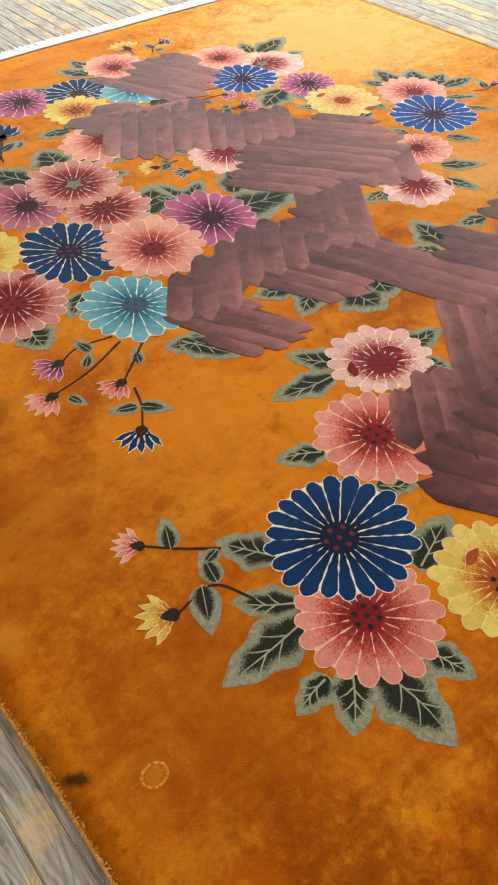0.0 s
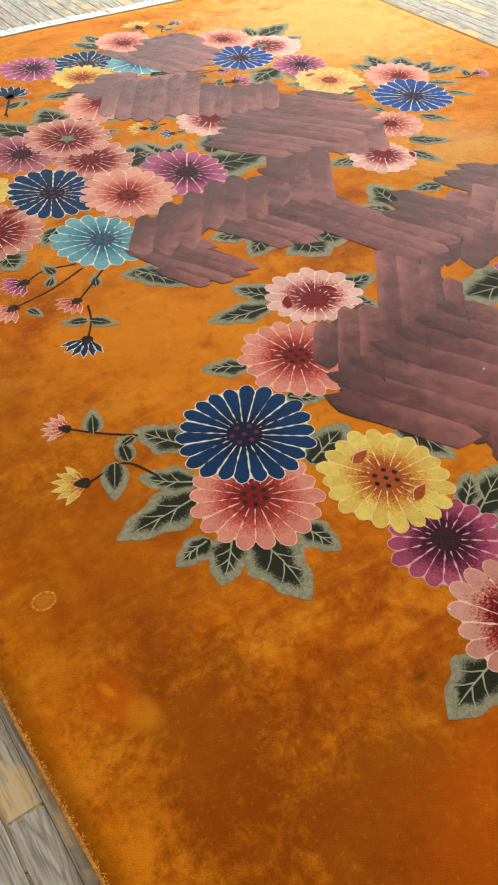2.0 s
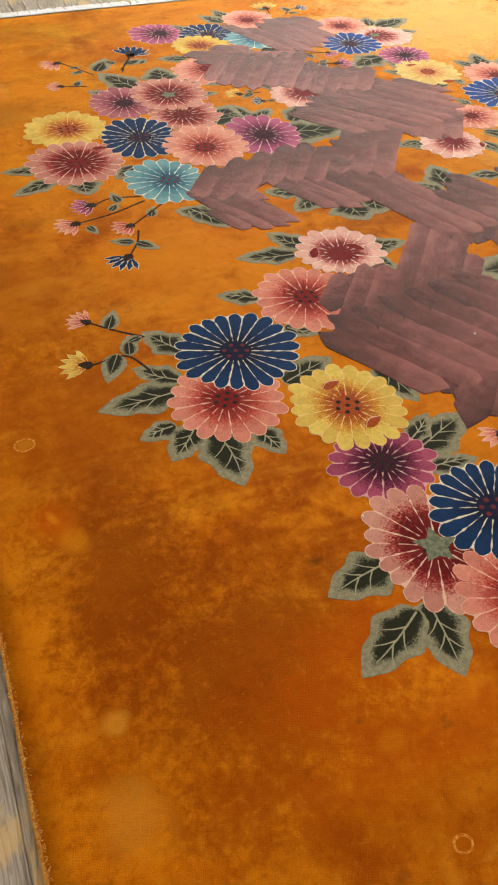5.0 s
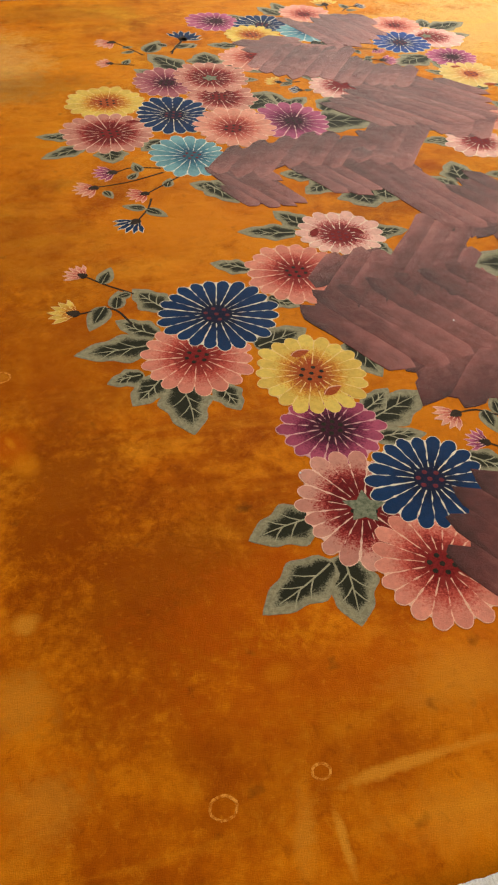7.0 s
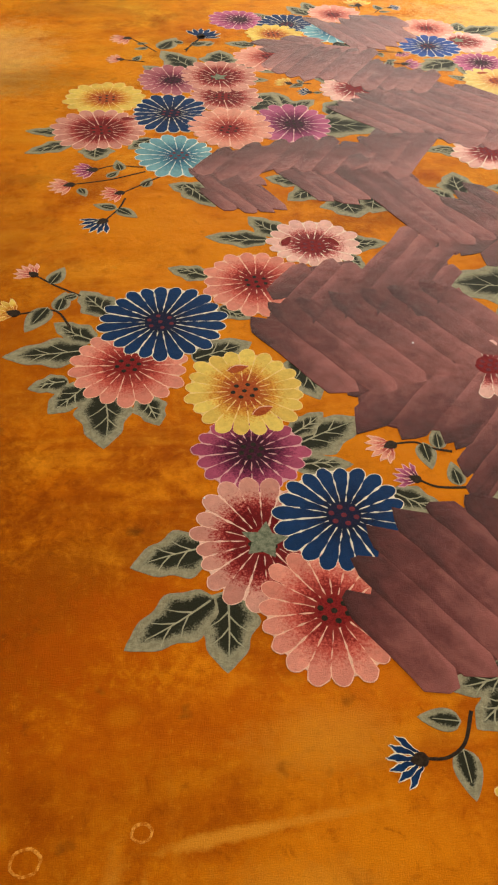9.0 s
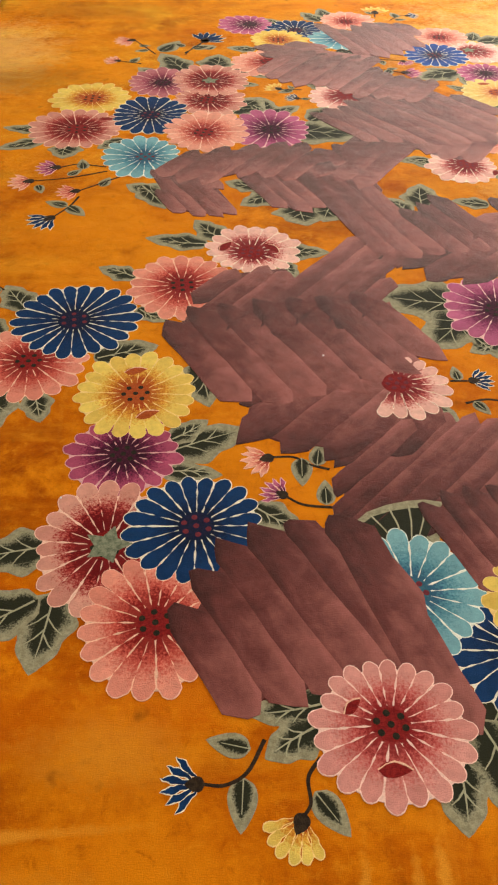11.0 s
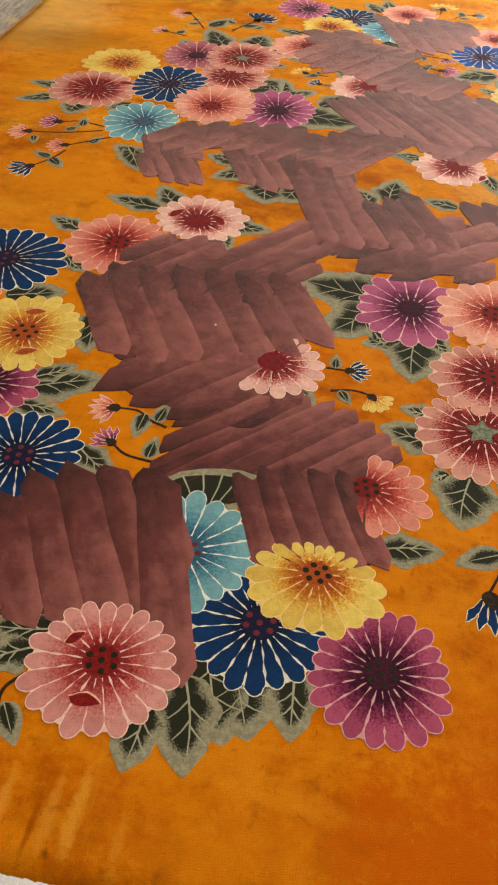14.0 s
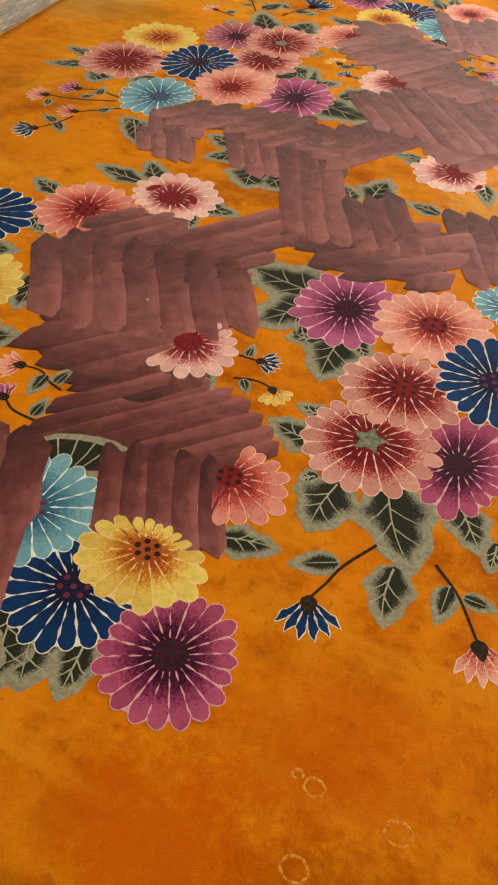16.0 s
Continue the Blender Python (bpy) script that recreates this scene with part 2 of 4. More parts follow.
def blade_material():
    n = Nodes("dark_leaf_wool", 0.75)
    v, fine, broad = wool(n, (0.5, 0.5, 0.4), 0.05)
    speck = n.noise(v, 330, 2, 0.7)
    soft = n.noise(v, 30, 3, 0.6)
    k = n.calc("ADD", n.attr("edge"), n.calc("ADD", n.calc("MULTIPLY", n.calc("SUBTRACT", speck, 0.5), 1.0), n.calc("MULTIPLY", n.calc("SUBTRACT", soft, 0.5), 0.7)))
    c = n.mix(n.ramp(k, [(0.60, (0, 0, 0)), (0.98, (1, 1, 1))]), (0.020, 0.021, 0.011), (0.270, 0.255, 0.165))
    n.colour(c)
    return n.m


def slab_material():
    n = Nodes("plum_brown_wool", 0.55)
    v, fine, broad = wool(n, (1.0, 0.68, 0.62), 0.58)
    rnd = n.random()
    grid = n.add("ShaderNodeCombineXYZ")
    n.link(n.calc("MULTIPLY", n.attr("side"), 1.3), grid.inputs["X"])
    n.link(n.calc("MULTIPLY", n.attr("along"), 1.8), grid.inputs["Y"])
    n.link(n.calc("MULTIPLY", rnd, 61.0), grid.inputs["Z"])
    streak = n.noise(grid.outputs["Vector"], 1.5, 4, 0.6, 0.4)
    patch = n.noise(v, 20, 5, 0.65, 0.3)
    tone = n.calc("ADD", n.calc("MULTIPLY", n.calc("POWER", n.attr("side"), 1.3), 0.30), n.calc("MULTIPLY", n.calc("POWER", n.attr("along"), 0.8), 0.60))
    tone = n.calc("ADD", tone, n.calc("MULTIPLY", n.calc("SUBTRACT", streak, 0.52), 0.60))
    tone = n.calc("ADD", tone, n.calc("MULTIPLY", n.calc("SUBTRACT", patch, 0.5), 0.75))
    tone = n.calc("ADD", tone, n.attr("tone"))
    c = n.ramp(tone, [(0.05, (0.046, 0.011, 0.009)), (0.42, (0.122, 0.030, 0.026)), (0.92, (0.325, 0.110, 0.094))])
    c = n.mix(0.35, c, n.ramp(fine, [(0.3, (0.5, 0.5, 0.5)), (0.7, (1, 1, 1))]), "MULTIPLY")
    n.colour(c)
    return n.m


def plank_material(joined=False):
    n = Nodes("worn_floorboards", 0.75)
    n.p.inputs["Specular IOR Level"].default_value = 0.15
    rnd = n.add("ShaderNodeNewGeometry").outputs["Random Per Island"] if joined else n.random()
    shift = n.add("ShaderNodeCombineXYZ")
    n.link(n.calc("MULTIPLY", rnd, 37.0), shift.inputs["X"])
    n.link(n.calc("MULTIPLY", rnd, 11.0), shift.inputs["Y"])
    g = n.add("ShaderNodeNewGeometry")
    addv = n.add("ShaderNodeVectorMath")
    n.link(g.outputs["Position"], addv.inputs[0])
    n.link(shift.outputs["Vector"], addv.inputs[1])
    mp = n.add("ShaderNodeMapping")
    mp.inputs["Scale"].default_value = (22, 1.6, 1)
    n.link(addv.outputs["Vector"], mp.inputs["Vector"])
    grain = n.noise(mp.outputs["Vector"], 5.5, 8, 0.7, 0.9)
    worn = n.noise(addv.outputs["Vector"], 6.5, 5, 0.6, 0.5)
    arch = n.add("ShaderNodeMapping")
    arch.inputs["Scale"].default_value = (30, 3.2, 1)
    n.link(addv.outputs["Vector"], arch.inputs["Vector"])
    swirl = n.noise(arch.outputs["Vector"], 0.42, 2, 0.4, 0.3)
    rings = n.calc("FRACT", n.calc("MULTIPLY", swirl, 24.0))
    rings = n.calc("ABSOLUTE", n.calc("SUBTRACT", rings, 0.5))
    bare = n.ramp(grain, [(0.32, (0.085, 0.072, 0.058)), (0.45, (0.34, 0.295, 0.245)), (0.66, (0.60, 0.55, 0.47))])
    bare = n.mix(n.ramp(rings, [(0.03, (0.55, 0.55, 0.55)), (0.24, (0, 0, 0))]), bare, (0.17, 0.145, 0.12))
    paint = n.ramp(grain, [(0.3, (0.40, 0.25, 0.10)), (0.5, (0.66, 0.46, 0.21)), (0.75, (0.66, 0.56, 0.40))])
    k = n.calc("ADD", worn, n.calc("MULTIPLY", n.calc("SUBTRACT", rnd, 0.5), 0.25))
    kept = n.add("ShaderNodeMapping")
    kept.vector_type = "TEXTURE"
    kept.inputs["Location"].default_value, kept.inputs["Scale"].default_value = (-0.2, 0.35, 0), (0.5, 0.8, 1)
    n.link(g.outputs["Position"], kept.inputs["Vector"])
    reach = n.t.nodes.new("ShaderNodeVectorMath")
    reach.operation = "LENGTH"
    n.link(kept.outputs["Vector"], reach.inputs[0])
    k = n.calc("ADD", k, n.calc("MAXIMUM", n.calc("MULTIPLY", n.calc("SUBTRACT", 1.0, reach.outputs["Value"]), 0.16), 0.0))
    c = n.mix(n.ramp(k, [(0.55, (0, 0, 0)), (0.64, (0.85, 0.85, 0.85))]), bare, paint)
    c = n.mix(n.calc("MULTIPLY", rnd, 0.22), c, (0.26, 0.22, 0.18))
    n.colour(c)
    n.bump(grain, 0.5, 0.003)
    return n.m


FIELD = field_material()
PETALS = {k: petal_material(k) for k in DYES}
SLAB = slab_material()
LEAF_HALO = plain_wool("sage_grey_wool", (0.235, 0.216, 0.135), (0.360, 0.335, 0.215), 90, sheen=0.22)
LEAF_DARK = blade_material()
LEAF_VEIN = plain_wool("leaf_vein_wool", (0.32, 0.31, 0.20), (0.42, 0.40, 0.27), 90)
LEAF_STAR = plain_wool("grey_star_wool", (0.23, 0.25, 0.17), (0.08, 0.10, 0.06), 120)
STEM = plain_wool("dark_stem_wool", (0.020, 0.012, 0.007), (0.045, 0.028, 0.015), 120)
EYE_RED = plain_wool("dark_red_eye_wool", (0.15, 0.006, 0.007), (0.25, 0.014, 0.012), 220)
EYE_NAVY = plain_wool("dark_navy_eye_wool", (0.007, 0.009, 0.028), (0.012, 0.012, 0.045), 220)
EYE_PLUM = plain_wool("dark_plum_eye_wool", (0.030, 0.005, 0.014), (0.075, 0.010, 0.030), 220)
EYE_RUST = plain_wool("rust_eye_wool", (0.30, 0.050, 0.010), (0.42, 0.090, 0.014), 220)
EYE_TEAL = plain_wool("deep_teal_eye_wool", (0.020, 0.090, 0.140), (0.040, 0.130, 0.180), 220)
SEED_RED = plain_wool("muted_plum_seed_wool", (0.120, 0.018, 0.028), (0.170, 0.026, 0.036), 220)
SEED_DARK = plain_wool("dark_seed_wool", (0.012, 0.012, 0.007), (0.03, 0.024, 0.012), 220)
FRINGE = plain_wool("white_cotton_fringe", (0.92, 0.93, 0.94), (0.84, 0.84, 0.83), 60)
SELVEDGE = plain_wool("pale_edge_wool", (0.42, 0.140, 0.010), (0.66, 0.300, 0.050), 130)
RING = plain_wool("crushed_pale_wool", (0.48, 0.130, 0.003), (0.78, 0.340, 0.045), 130, 0.42, 0.60)
PLANKS = plank_material()
PLANKS_FAR = plank_material(True)


def plain(name, colour, rough):
    n = Nodes(name, rough)
    v = n.coords()
    c = n.mix(n.noise(v, 3.0, 5), colour, tuple(0.85 * x for x in colour))
    n.colour(c)
    n.bump(n.noise(v, 60, 3), 0.15, 0.002)
    return n.m


PLASTER = plain("painted_plaster", (0.72, 0.69, 0.63), 0.8)
SUBFLOOR = plain("dark_subfloor", (0.03, 0.025, 0.02), 0.9)


# Mesh helpers ----------------------------------------------------------------
def mesh_of(name, verts, faces, material, **floats):
    me = bpy.data.meshes.new(name)
    me.from_pydata(verts, [], faces)
    for key, values in floats.items():
        a = me.attributes.new(key, "FLOAT", "POINT")
        a.data.foreach_set("value", values)
    me.materials.append(material)
    return me


def part(name, bm, material, parent, label=""):
    """Links a bmesh or a mesh as one object under a thing or a part."""
    if isinstance(bm, bmesh.types.BMesh):
        me = bpy.data.meshes.new(name)
        bm.to_mesh(me)
        bm.free()
        me.materials.append(material)
    else:
        me = bm
    ob = new(name, me)
    ob.parent = parent
    return tagged(ob, label)


def box(bm, x0, y0, z0, x1, y1, z1):
    m = Matrix.Translation(((x0 + x1) / 2, (y0 + y1) / 2, (z0 + z1) / 2)) @ Matrix.Diagonal((x1 - x0, y1 - y0, z1 - z0, 1))
    bmesh.ops.create_cube(bm, size=1, matrix=m)


rng = random.Random(7)
STEP = 0.00016            # each layer of the carved design stands this much prouder
FLOOR_Z = -0.014
LEFT, RIGHT, NEAR, FAR = -0.012, 2.800, -0.008, 3.828


# Room ------------------------------------------------------------------------
def wall(name, *boxes):
    bm = bmesh.new()
    for b in boxes:
        box(bm, *b)
    me = bpy.data.meshes.new(name)
    bm.to_mesh(me)
    bm.free()
    me.materials.append(PLASTER)
    return tagged(new(name, me), "plain painted plaster wall added out of view to close the room", "wall", kind="structure")


# walls and ceiling are unseen; the window openings are assumed, set where the lamps shine in
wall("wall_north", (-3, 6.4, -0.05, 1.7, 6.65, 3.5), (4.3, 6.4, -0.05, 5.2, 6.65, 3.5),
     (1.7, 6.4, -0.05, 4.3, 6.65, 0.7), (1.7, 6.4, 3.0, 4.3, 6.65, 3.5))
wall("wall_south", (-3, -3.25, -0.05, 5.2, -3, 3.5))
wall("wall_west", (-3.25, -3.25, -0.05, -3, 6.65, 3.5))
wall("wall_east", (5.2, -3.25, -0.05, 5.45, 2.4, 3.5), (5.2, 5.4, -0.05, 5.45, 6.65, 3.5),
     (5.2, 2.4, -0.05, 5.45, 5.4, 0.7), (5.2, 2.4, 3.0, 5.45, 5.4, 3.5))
bm = bmesh.new()
box(bm, -3.25, -3.25, 3.5, 5.45, 6.65, 3.7)
me = bpy.data.meshes.new("ceiling")
bm.to_mesh(me)
bm.free()
me.materials.append(PLASTER)
tagged(new("ceiling", me), "plain painted ceiling added out of view to close the room", "ceiling", kind="structure")
bm = bmesh.new()
box(bm, -3, -3, FLOOR_Z - 0.05, 5.2, 6.4, FLOOR_Z - 0.010)
me = bpy.data.meshes.new("floor")
bm.to_mesh(me)
bm.free()
me.materials.append(SUBFLOOR)
floor = tagged(new("floor", me), "worn wooden strip floor with flaking ochre paint", "floor", kind="structure")


# The rug ---------------------------------------------------------------------
def rug_edge(a):
    """A small waver of the rug's outline."""
    return 0.0035 * math.sin(3.1 * a + 0.4) + 0.002 * math.sin(11.0 * a)


def near_edge(u):
    """The near end runs a little askew."""
    return -0.022 + 0.0095 * min(u * (RIGHT - LEFT), 1.7) + 0.4 * rug_edge(u * 2.8 + 5)


def make_rug():
    nx, ny = 70, 96
    verts, faces = [], []
    for j in range(ny + 1):
        for i in range(nx + 1):
            u, v = i / nx, j / ny
            x = LEFT + rug_edge(v * 3.8) * (1 - u) + u * (RIGHT - LEFT) + rug_edge(v * 3.8 + 2) * u
            y = near_edge(u) * (1 - v) + v * FAR + rug_edge(u * 2.8 + 1) * v
            rim = min(i, nx - i, j, ny - j)
            z = -0.0045 if rim == 0 else 0.0
            verts.append((x, y, z))
    w = nx + 1
    faces = [(j * w + i, j * w + i + 1, (j + 1) * w + i + 1, (j + 1) * w + i) for j in range(ny) for i in range(nx)]
    ring = [i for i in range(nx)] + [j * w + nx for j in range(ny)] + [ny * w + i for i in range(nx, 0, -1)] + [j * w for j in range(ny, 0, -1)]
    base = len(verts)
    verts += [(verts[k][0], verts[k][1], FLOOR_Z) for k in ring]
    n = len(ring)
    faces += [(ring[(k + 1) % n], ring[k], base + k, base + (k + 1) % n) for k in range(n)]
    me = mesh_of("rug", verts, faces, FIELD)
    me.shade_smooth()
    return tagged(new("rug", me), "large orange wool rug with carved floral pattern lying on floorboards", "rug")


rug = make_rug()


# Flowers of the design -------------------------------------------------------
def petal_mesh(cx, cy, a, half, r0, r1, line, z, pointed=False):
    """One rounded petal from r0 to r1 about (cx, cy) at the angle a: a bevelled pad of pile."""
    spread = math.tan(half)
    reach = 2.4 if pointed else 1.3
    s1 = r1 / (1 + reach * 0.985 * spread)
    w1 = 0.985 * spread * s1
    cap = r1 - s1
    outline = [(s, s * spread * 0.99) for s in (r0 + (s1 - r0) * k / 8 for k in range(8))] + [(s1, w1)]
    for k in range(1, 4):
        b = k * math.pi / 8
        outline.append((s1 + cap * k / 4, w1 * (1 - k / 4) ** 0.8) if pointed else (s1 + cap * math.sin(b), w1 * math.cos(b)))
    side = outline + [(r1, 0.0)] + [(s, -w) for s, w in reversed(outline)]
    mid = (r0 + s1) / 2
    verts, rad, edge = [], [], []
    ca, sa = math.cos(a), math.sin(a)

    def put(s, w, h, e):
        w2 = w + (0.0010 * math.sin(210 * s + 9 * a) + 0.0006 * math.sin(430 * s + 5 * a)) if r0 < s < 0.95 * r1 else w
        verts.append((cx + s * ca - w2 * sa, cy + s * sa + w2 * ca, h))
        rad.append(s / r1)
        edge.append(e)

    for s, w in side:
        put(s, w, 0.0, 1.0)
    for s, w in side:
        put(s, w, z - 0.0002, 1.0)
    for s, w in side:
        thin = line * (0.55 + 0.45 * min(s / r1, 1.0))
        k = max(abs(w) - thin, 0.45 * abs(w)) / abs(w) if w else 0
        s2 = s - thin if s > s1 else s
        put(s2, w * k, z, 0.0)
    n = len(side)
    faces = []
    for k in range(n - 1):
        faces.append((k + 1, k, n + k, n + k + 1))
        faces.append((n + k + 1, n + k, 2 * n + k, 2 * n + k + 1))
    for k in range(n // 2):
        q = (2 * n + k + 1, 2 * n + k, 3 * n - 1 - k, 3 * n - 2 - k)
        faces.append(q if len(set(q)) == 4 else q[:3])
    return verts, faces, rad, edge


def disc(bm, x, y, z, r, n=14, squash=1.0):
    """A low rounded button of pile."""
    rings = [(r, 0.0), (r, z - 0.0002), (0.8 * r, z)]
    loops = [[bm.verts.new((x + q * math.cos(2 * math.pi * k / n), y + squash * q * math.sin(2 * math.pi * k / n), h)) for k in range(n)] for q, h in rings]
    for lo, hi in zip(loops, loops[1:]):
        for k in range(n):
            bm.faces.new((lo[k], lo[(k + 1) % n], hi[(k + 1) % n], hi[k]))
    bm.faces.new(loops[-1])


EYES = {"navy": (EYE_NAVY, SEED_RED), "navyb": (EYE_NAVY, SEED_RED), "teal": (EYE_TEAL, SEED_RED), "coral": (EYE_RED, SEED_DARK),
        "salmon": (EYE_RED, SEED_DARK), "rose": (EYE_RED, SEED_DARK), "pinkred": (EYE_RED, SEED_DARK), "whitered": (EYE_RED, SEED_RED), "yellow": (EYE_RUST, SEED_DARK),
        "paleyellow": (EYE_RUST, SEED_RED), "purple": (EYE_PLUM, SEED_DARK), "violet": (EYE_PLUM, SEED_DARK), "mauve": (EYE_PLUM, SEED_DARK)}
WORDS = {"navy": "navy blue flower with cream outlines", "navyb": "bright blue flower with cream outlines", "teal": "pale teal flower with white outlines",
         "coral": "coral flower with a dark red centre", "salmon": "salmon pink flower with red centre", "rose": "dusty rose flower with red centre and curled petals", "pinkred": "pink flower shaded deep red inside",
         "whitered": "pale pink flower with crimson centre", "yellow": "yellow flower with a rust centre", "paleyellow": "pale yellow flower with orange centre",
         "purple": "plum purple flower with dark centre", "violet": "lilac flower with dark plum centre", "mauve": "dusty mauve flower with dark centre"}
seed_mesh = {}
LINES = {k: plain_wool(k + "_outline_wool", DYES[k][3], tuple(0.8 * x for x in DYES[k][3]), 200) for k in DYES}


def flower(kind, ox, oy, rx, ry, cx, cy, petals, level, star=0.0, hidden=None):
    """A daisy within the ellipse (ox, oy, rx, ry), whose petals spread from its eye at (cx, cy); those behind a branch are left out."""
    z = level * STEP + 0.0004
    r = (rx + ry) / 2
    eye, seed = EYES[kind]
    bm = bmesh.new()
    bare = hidden is not None
    disc(bm, cx if bare else ox, cy if bare else oy, z - 0.00012, (0.2 if bare else 0.90) * rx, 32, 1.0 if bare else ry / rx)
    top = part("flower", bm, LINES[kind], rug, WORDS[kind])
    bm = bmesh.new()
    disc(bm, cx, cy, z + 0.00005, (0.31 if kind == "whitered" else 0.265) * r, 20)
    part("eye", bm, eye, top, "dark eye of the flower")
    turn = rng.uniform(0, 2)
    for i in range(petals):
        a = turn + 2 * math.pi * (i + rng.uniform(-0.03, 0.03)) / petals
        if hidden and hidden[0] < math.degrees(a) % 360 < hidden[1]:
            continue
        dx, dy, ex, ey = math.cos(a) / rx, math.sin(a) / ry, (cx - ox) / rx, (cy - oy) / ry
        A, B, C = dx * dx + dy * dy, dx * ex + dy * ey, ex * ex + ey * ey - 1
        reach = (-B + math.sqrt(max(B * B - A * C, 1e-9))) / A * rng.uniform(0.95, 1.06)
        line = 0.0023 if kind.startswith(("navy", "teal")) else 0.0021
        v, f, rad, edge = petal_mesh(cx, cy, a, math.pi / petals, 0.14 * r, reach, line, z)
        part("petal", mesh_of("petal", v, f, PETALS[kind], rad=rad, edge=edge), None, top)
    if seed not in seed_mesh:
        bm = bmesh.new()
        disc(bm, 0, 0, 0.0006, 0.0058, 8)
        me = bpy.data.meshes.new("seed")
        bm.to_mesh(me)
        bm.free()
        me.materials.append(seed)
        seed_mesh[seed] = me
    for i in range(7):
        a, q = (turn + i * 2 * math.pi / 6, 0.155 * r) if i < 6 else (0, 0)
        s = part("seed", seed_mesh[seed], None, top)
        s.location = (cx + q * math.cos(a) * 1.2, cy + q * math.sin(a), z - 0.0003)
    if star:
        v, k = [], 10
        for h in (0.0, z + 0.0003):
            for i in range(k):
                q = star * (1.0 if i % 2 == 0 else 0.52) * rng.uniform(0.9, 1.1)
                a = turn + 2 * math.pi * i / k
                v.append((cx + q * math.cos(a), cy + q * math.sin(a), h))
        v.append((cx, cy, z + 0.0005))
        fs = [(i, (i + 1) % k, k + (i + 1) % k, k + i) for i in range(k)] + [(k + i, k + (i + 1) % k, 2 * k) for i in range(k)]
        part("calyx_star", mesh_of("calyx_star", v, fs, LEAF_STAR), None, top, "grey-green star over the eye")
    return top


flower('navy', 0.644, 1.319, 0.151, 0.149, 0.637, 1.316, 22, 7)
flower('coral', 0.557, 1.16, 0.132, 0.13, 0.556, 1.163, 18, 5)
flower('yellow', 0.804, 1.054, 0.133, 0.138, 0.803, 1.052, 20, 6)
flower('purple', 0.792, 0.869, 0.117, 0.112, 0.793, 0.872, 18, 5)
flower('navy', 0.939, 0.684, 0.129, 0.13, 0.942, 0.688, 20, 8)
flower('pinkred', 0.774, 0.65, 0.118, 0.152, 0.784, 0.646, 20, 6, star=0.045)
flower('coral', 0.875, 0.487, 0.122, 0.136, 0.88, 0.487, 19, 7)
flower('whitered', 1.072, 1.633, 0.128, 0.118, 1.064, 1.616, 18, 6)
flower('coral', 0.883, 1.458, 0.134, 0.145, 0.888, 1.461, 18, 5)
flower('teal', 0.733, 2.174, 0.124, 0.147, 0.745, 2.173, 18, 7)
flower('navy', 0.738, 2.497, 0.132, 0.161, 0.741, 2.49, 20, 8)
flower('pinkred', 0.498, 2.381, 0.16, 0.152, 0.505, 2.374, 20, 7)
flower('yellow', 0.52, 2.634, 0.148, 0.138, 0.526, 2.628, 18, 5)
flower('salmon', 0.933, 2.368, 0.14, 0.161, 0.925, 2.351, 18, 9)
flower('violet', 1.146, 2.38, 0.134, 0.159, 1.151, 2.378, 18, 7)
flower('pinkred', 0.944, 2.812, 0.146, 0.154, 0.94, 2.799, 20, 7, star=0.034)
flower('mauve', 0.763, 2.788, 0.123, 0.142, 0.767, 2.778, 18, 6)
flower('pinkred', 0.945, 2.622, 0.129, 0.141, 0.935, 2.621, 18, 6)
flower('violet', 1.083, 3.429, 0.117, 0.125, 1.103, 3.43, 18, 5)
flower('navy', 1.293, 3.366, 0.125, 0.125, 1.295, 3.36, 20, 6)
flower('yellow', 1.221, 3.247, 0.118, 0.118, 1.217, 3.242, 16, 7)
flower('teal', 1.462, 3.253, 0.124, 0.124, 1.472, 3.263, 16, 7)
flower('salmon', 1.53, 3.491, 0.121, 0.121, 1.523, 3.476, 18, 7)
flower('salmon', 1.156, 2.982, 0.137, 0.137, 1.164, 2.998, 18, 5)
flower('salmon', 1.904, 3.294, 0.117, 0.117, 1.893, 3.289, 18, 5)
flower('whitered', 2.024, 3.113, 0.124, 0.124, 1.985, 3.14, 18, 6, star=0.03)
flower('navyb', 1.841, 3.078, 0.13, 0.13, 1.835, 3.078, 18, 8)
flower('violet', 1.992, 2.886, 0.107, 0.107, 1.997, 2.89, 18, 6)
flower('paleyellow', 1.99, 2.704, 0.131, 0.131, 1.993, 2.703, 18, 7)
flower('salmon', 2.242, 2.591, 0.128, 0.128, 2.245, 2.586, 18, 6)
flower('navyb', 2.16, 2.425, 0.15, 0.15, 2.159, 2.415, 20, 8)
flower('salmon', 1.938, 2.274, 0.105, 0.105, 1.93, 2.287, 18, 5)
flower('whitered', 1.737, 2.113, 0.114, 0.114, 1.756, 2.13, 18, 6)
flower('whitered', 1.419, 2.653, 0.123, 0.123, 1.432, 2.671, 18, 5)
flower('violet', 1.655, 1.355, 0.131, 0.148, 1.66, 1.355, 18, 6)
flower('salmon', 1.861, 1.382, 0.142, 0.137, 1.861, 1.382, 18, 8)
flower('pinkred', 1.85, 1.134, 0.143, 0.12, 1.853, 1.145, 18, 7)
flower('pinkred', 1.831, 0.946, 0.147, 0.125, 1.829, 0.963, 20, 6, star=0.038)
flower('navy', 2.026, 1.252, 0.125, 0.148, 2.03, 1.244, 20, 9)
flower('purple', 2.01, 0.979, 0.095, 0.145, 2.009, 0.973, 18, 5)
flower('teal', 2.016, 1.533, 0.093, 0.079, 2.015, 1.528, 18, 6)
flower('whitered', 1.376, 1.07, 0.114, 0.106, 1.371, 1.082, 18, 8.1, hidden=(95, 245))
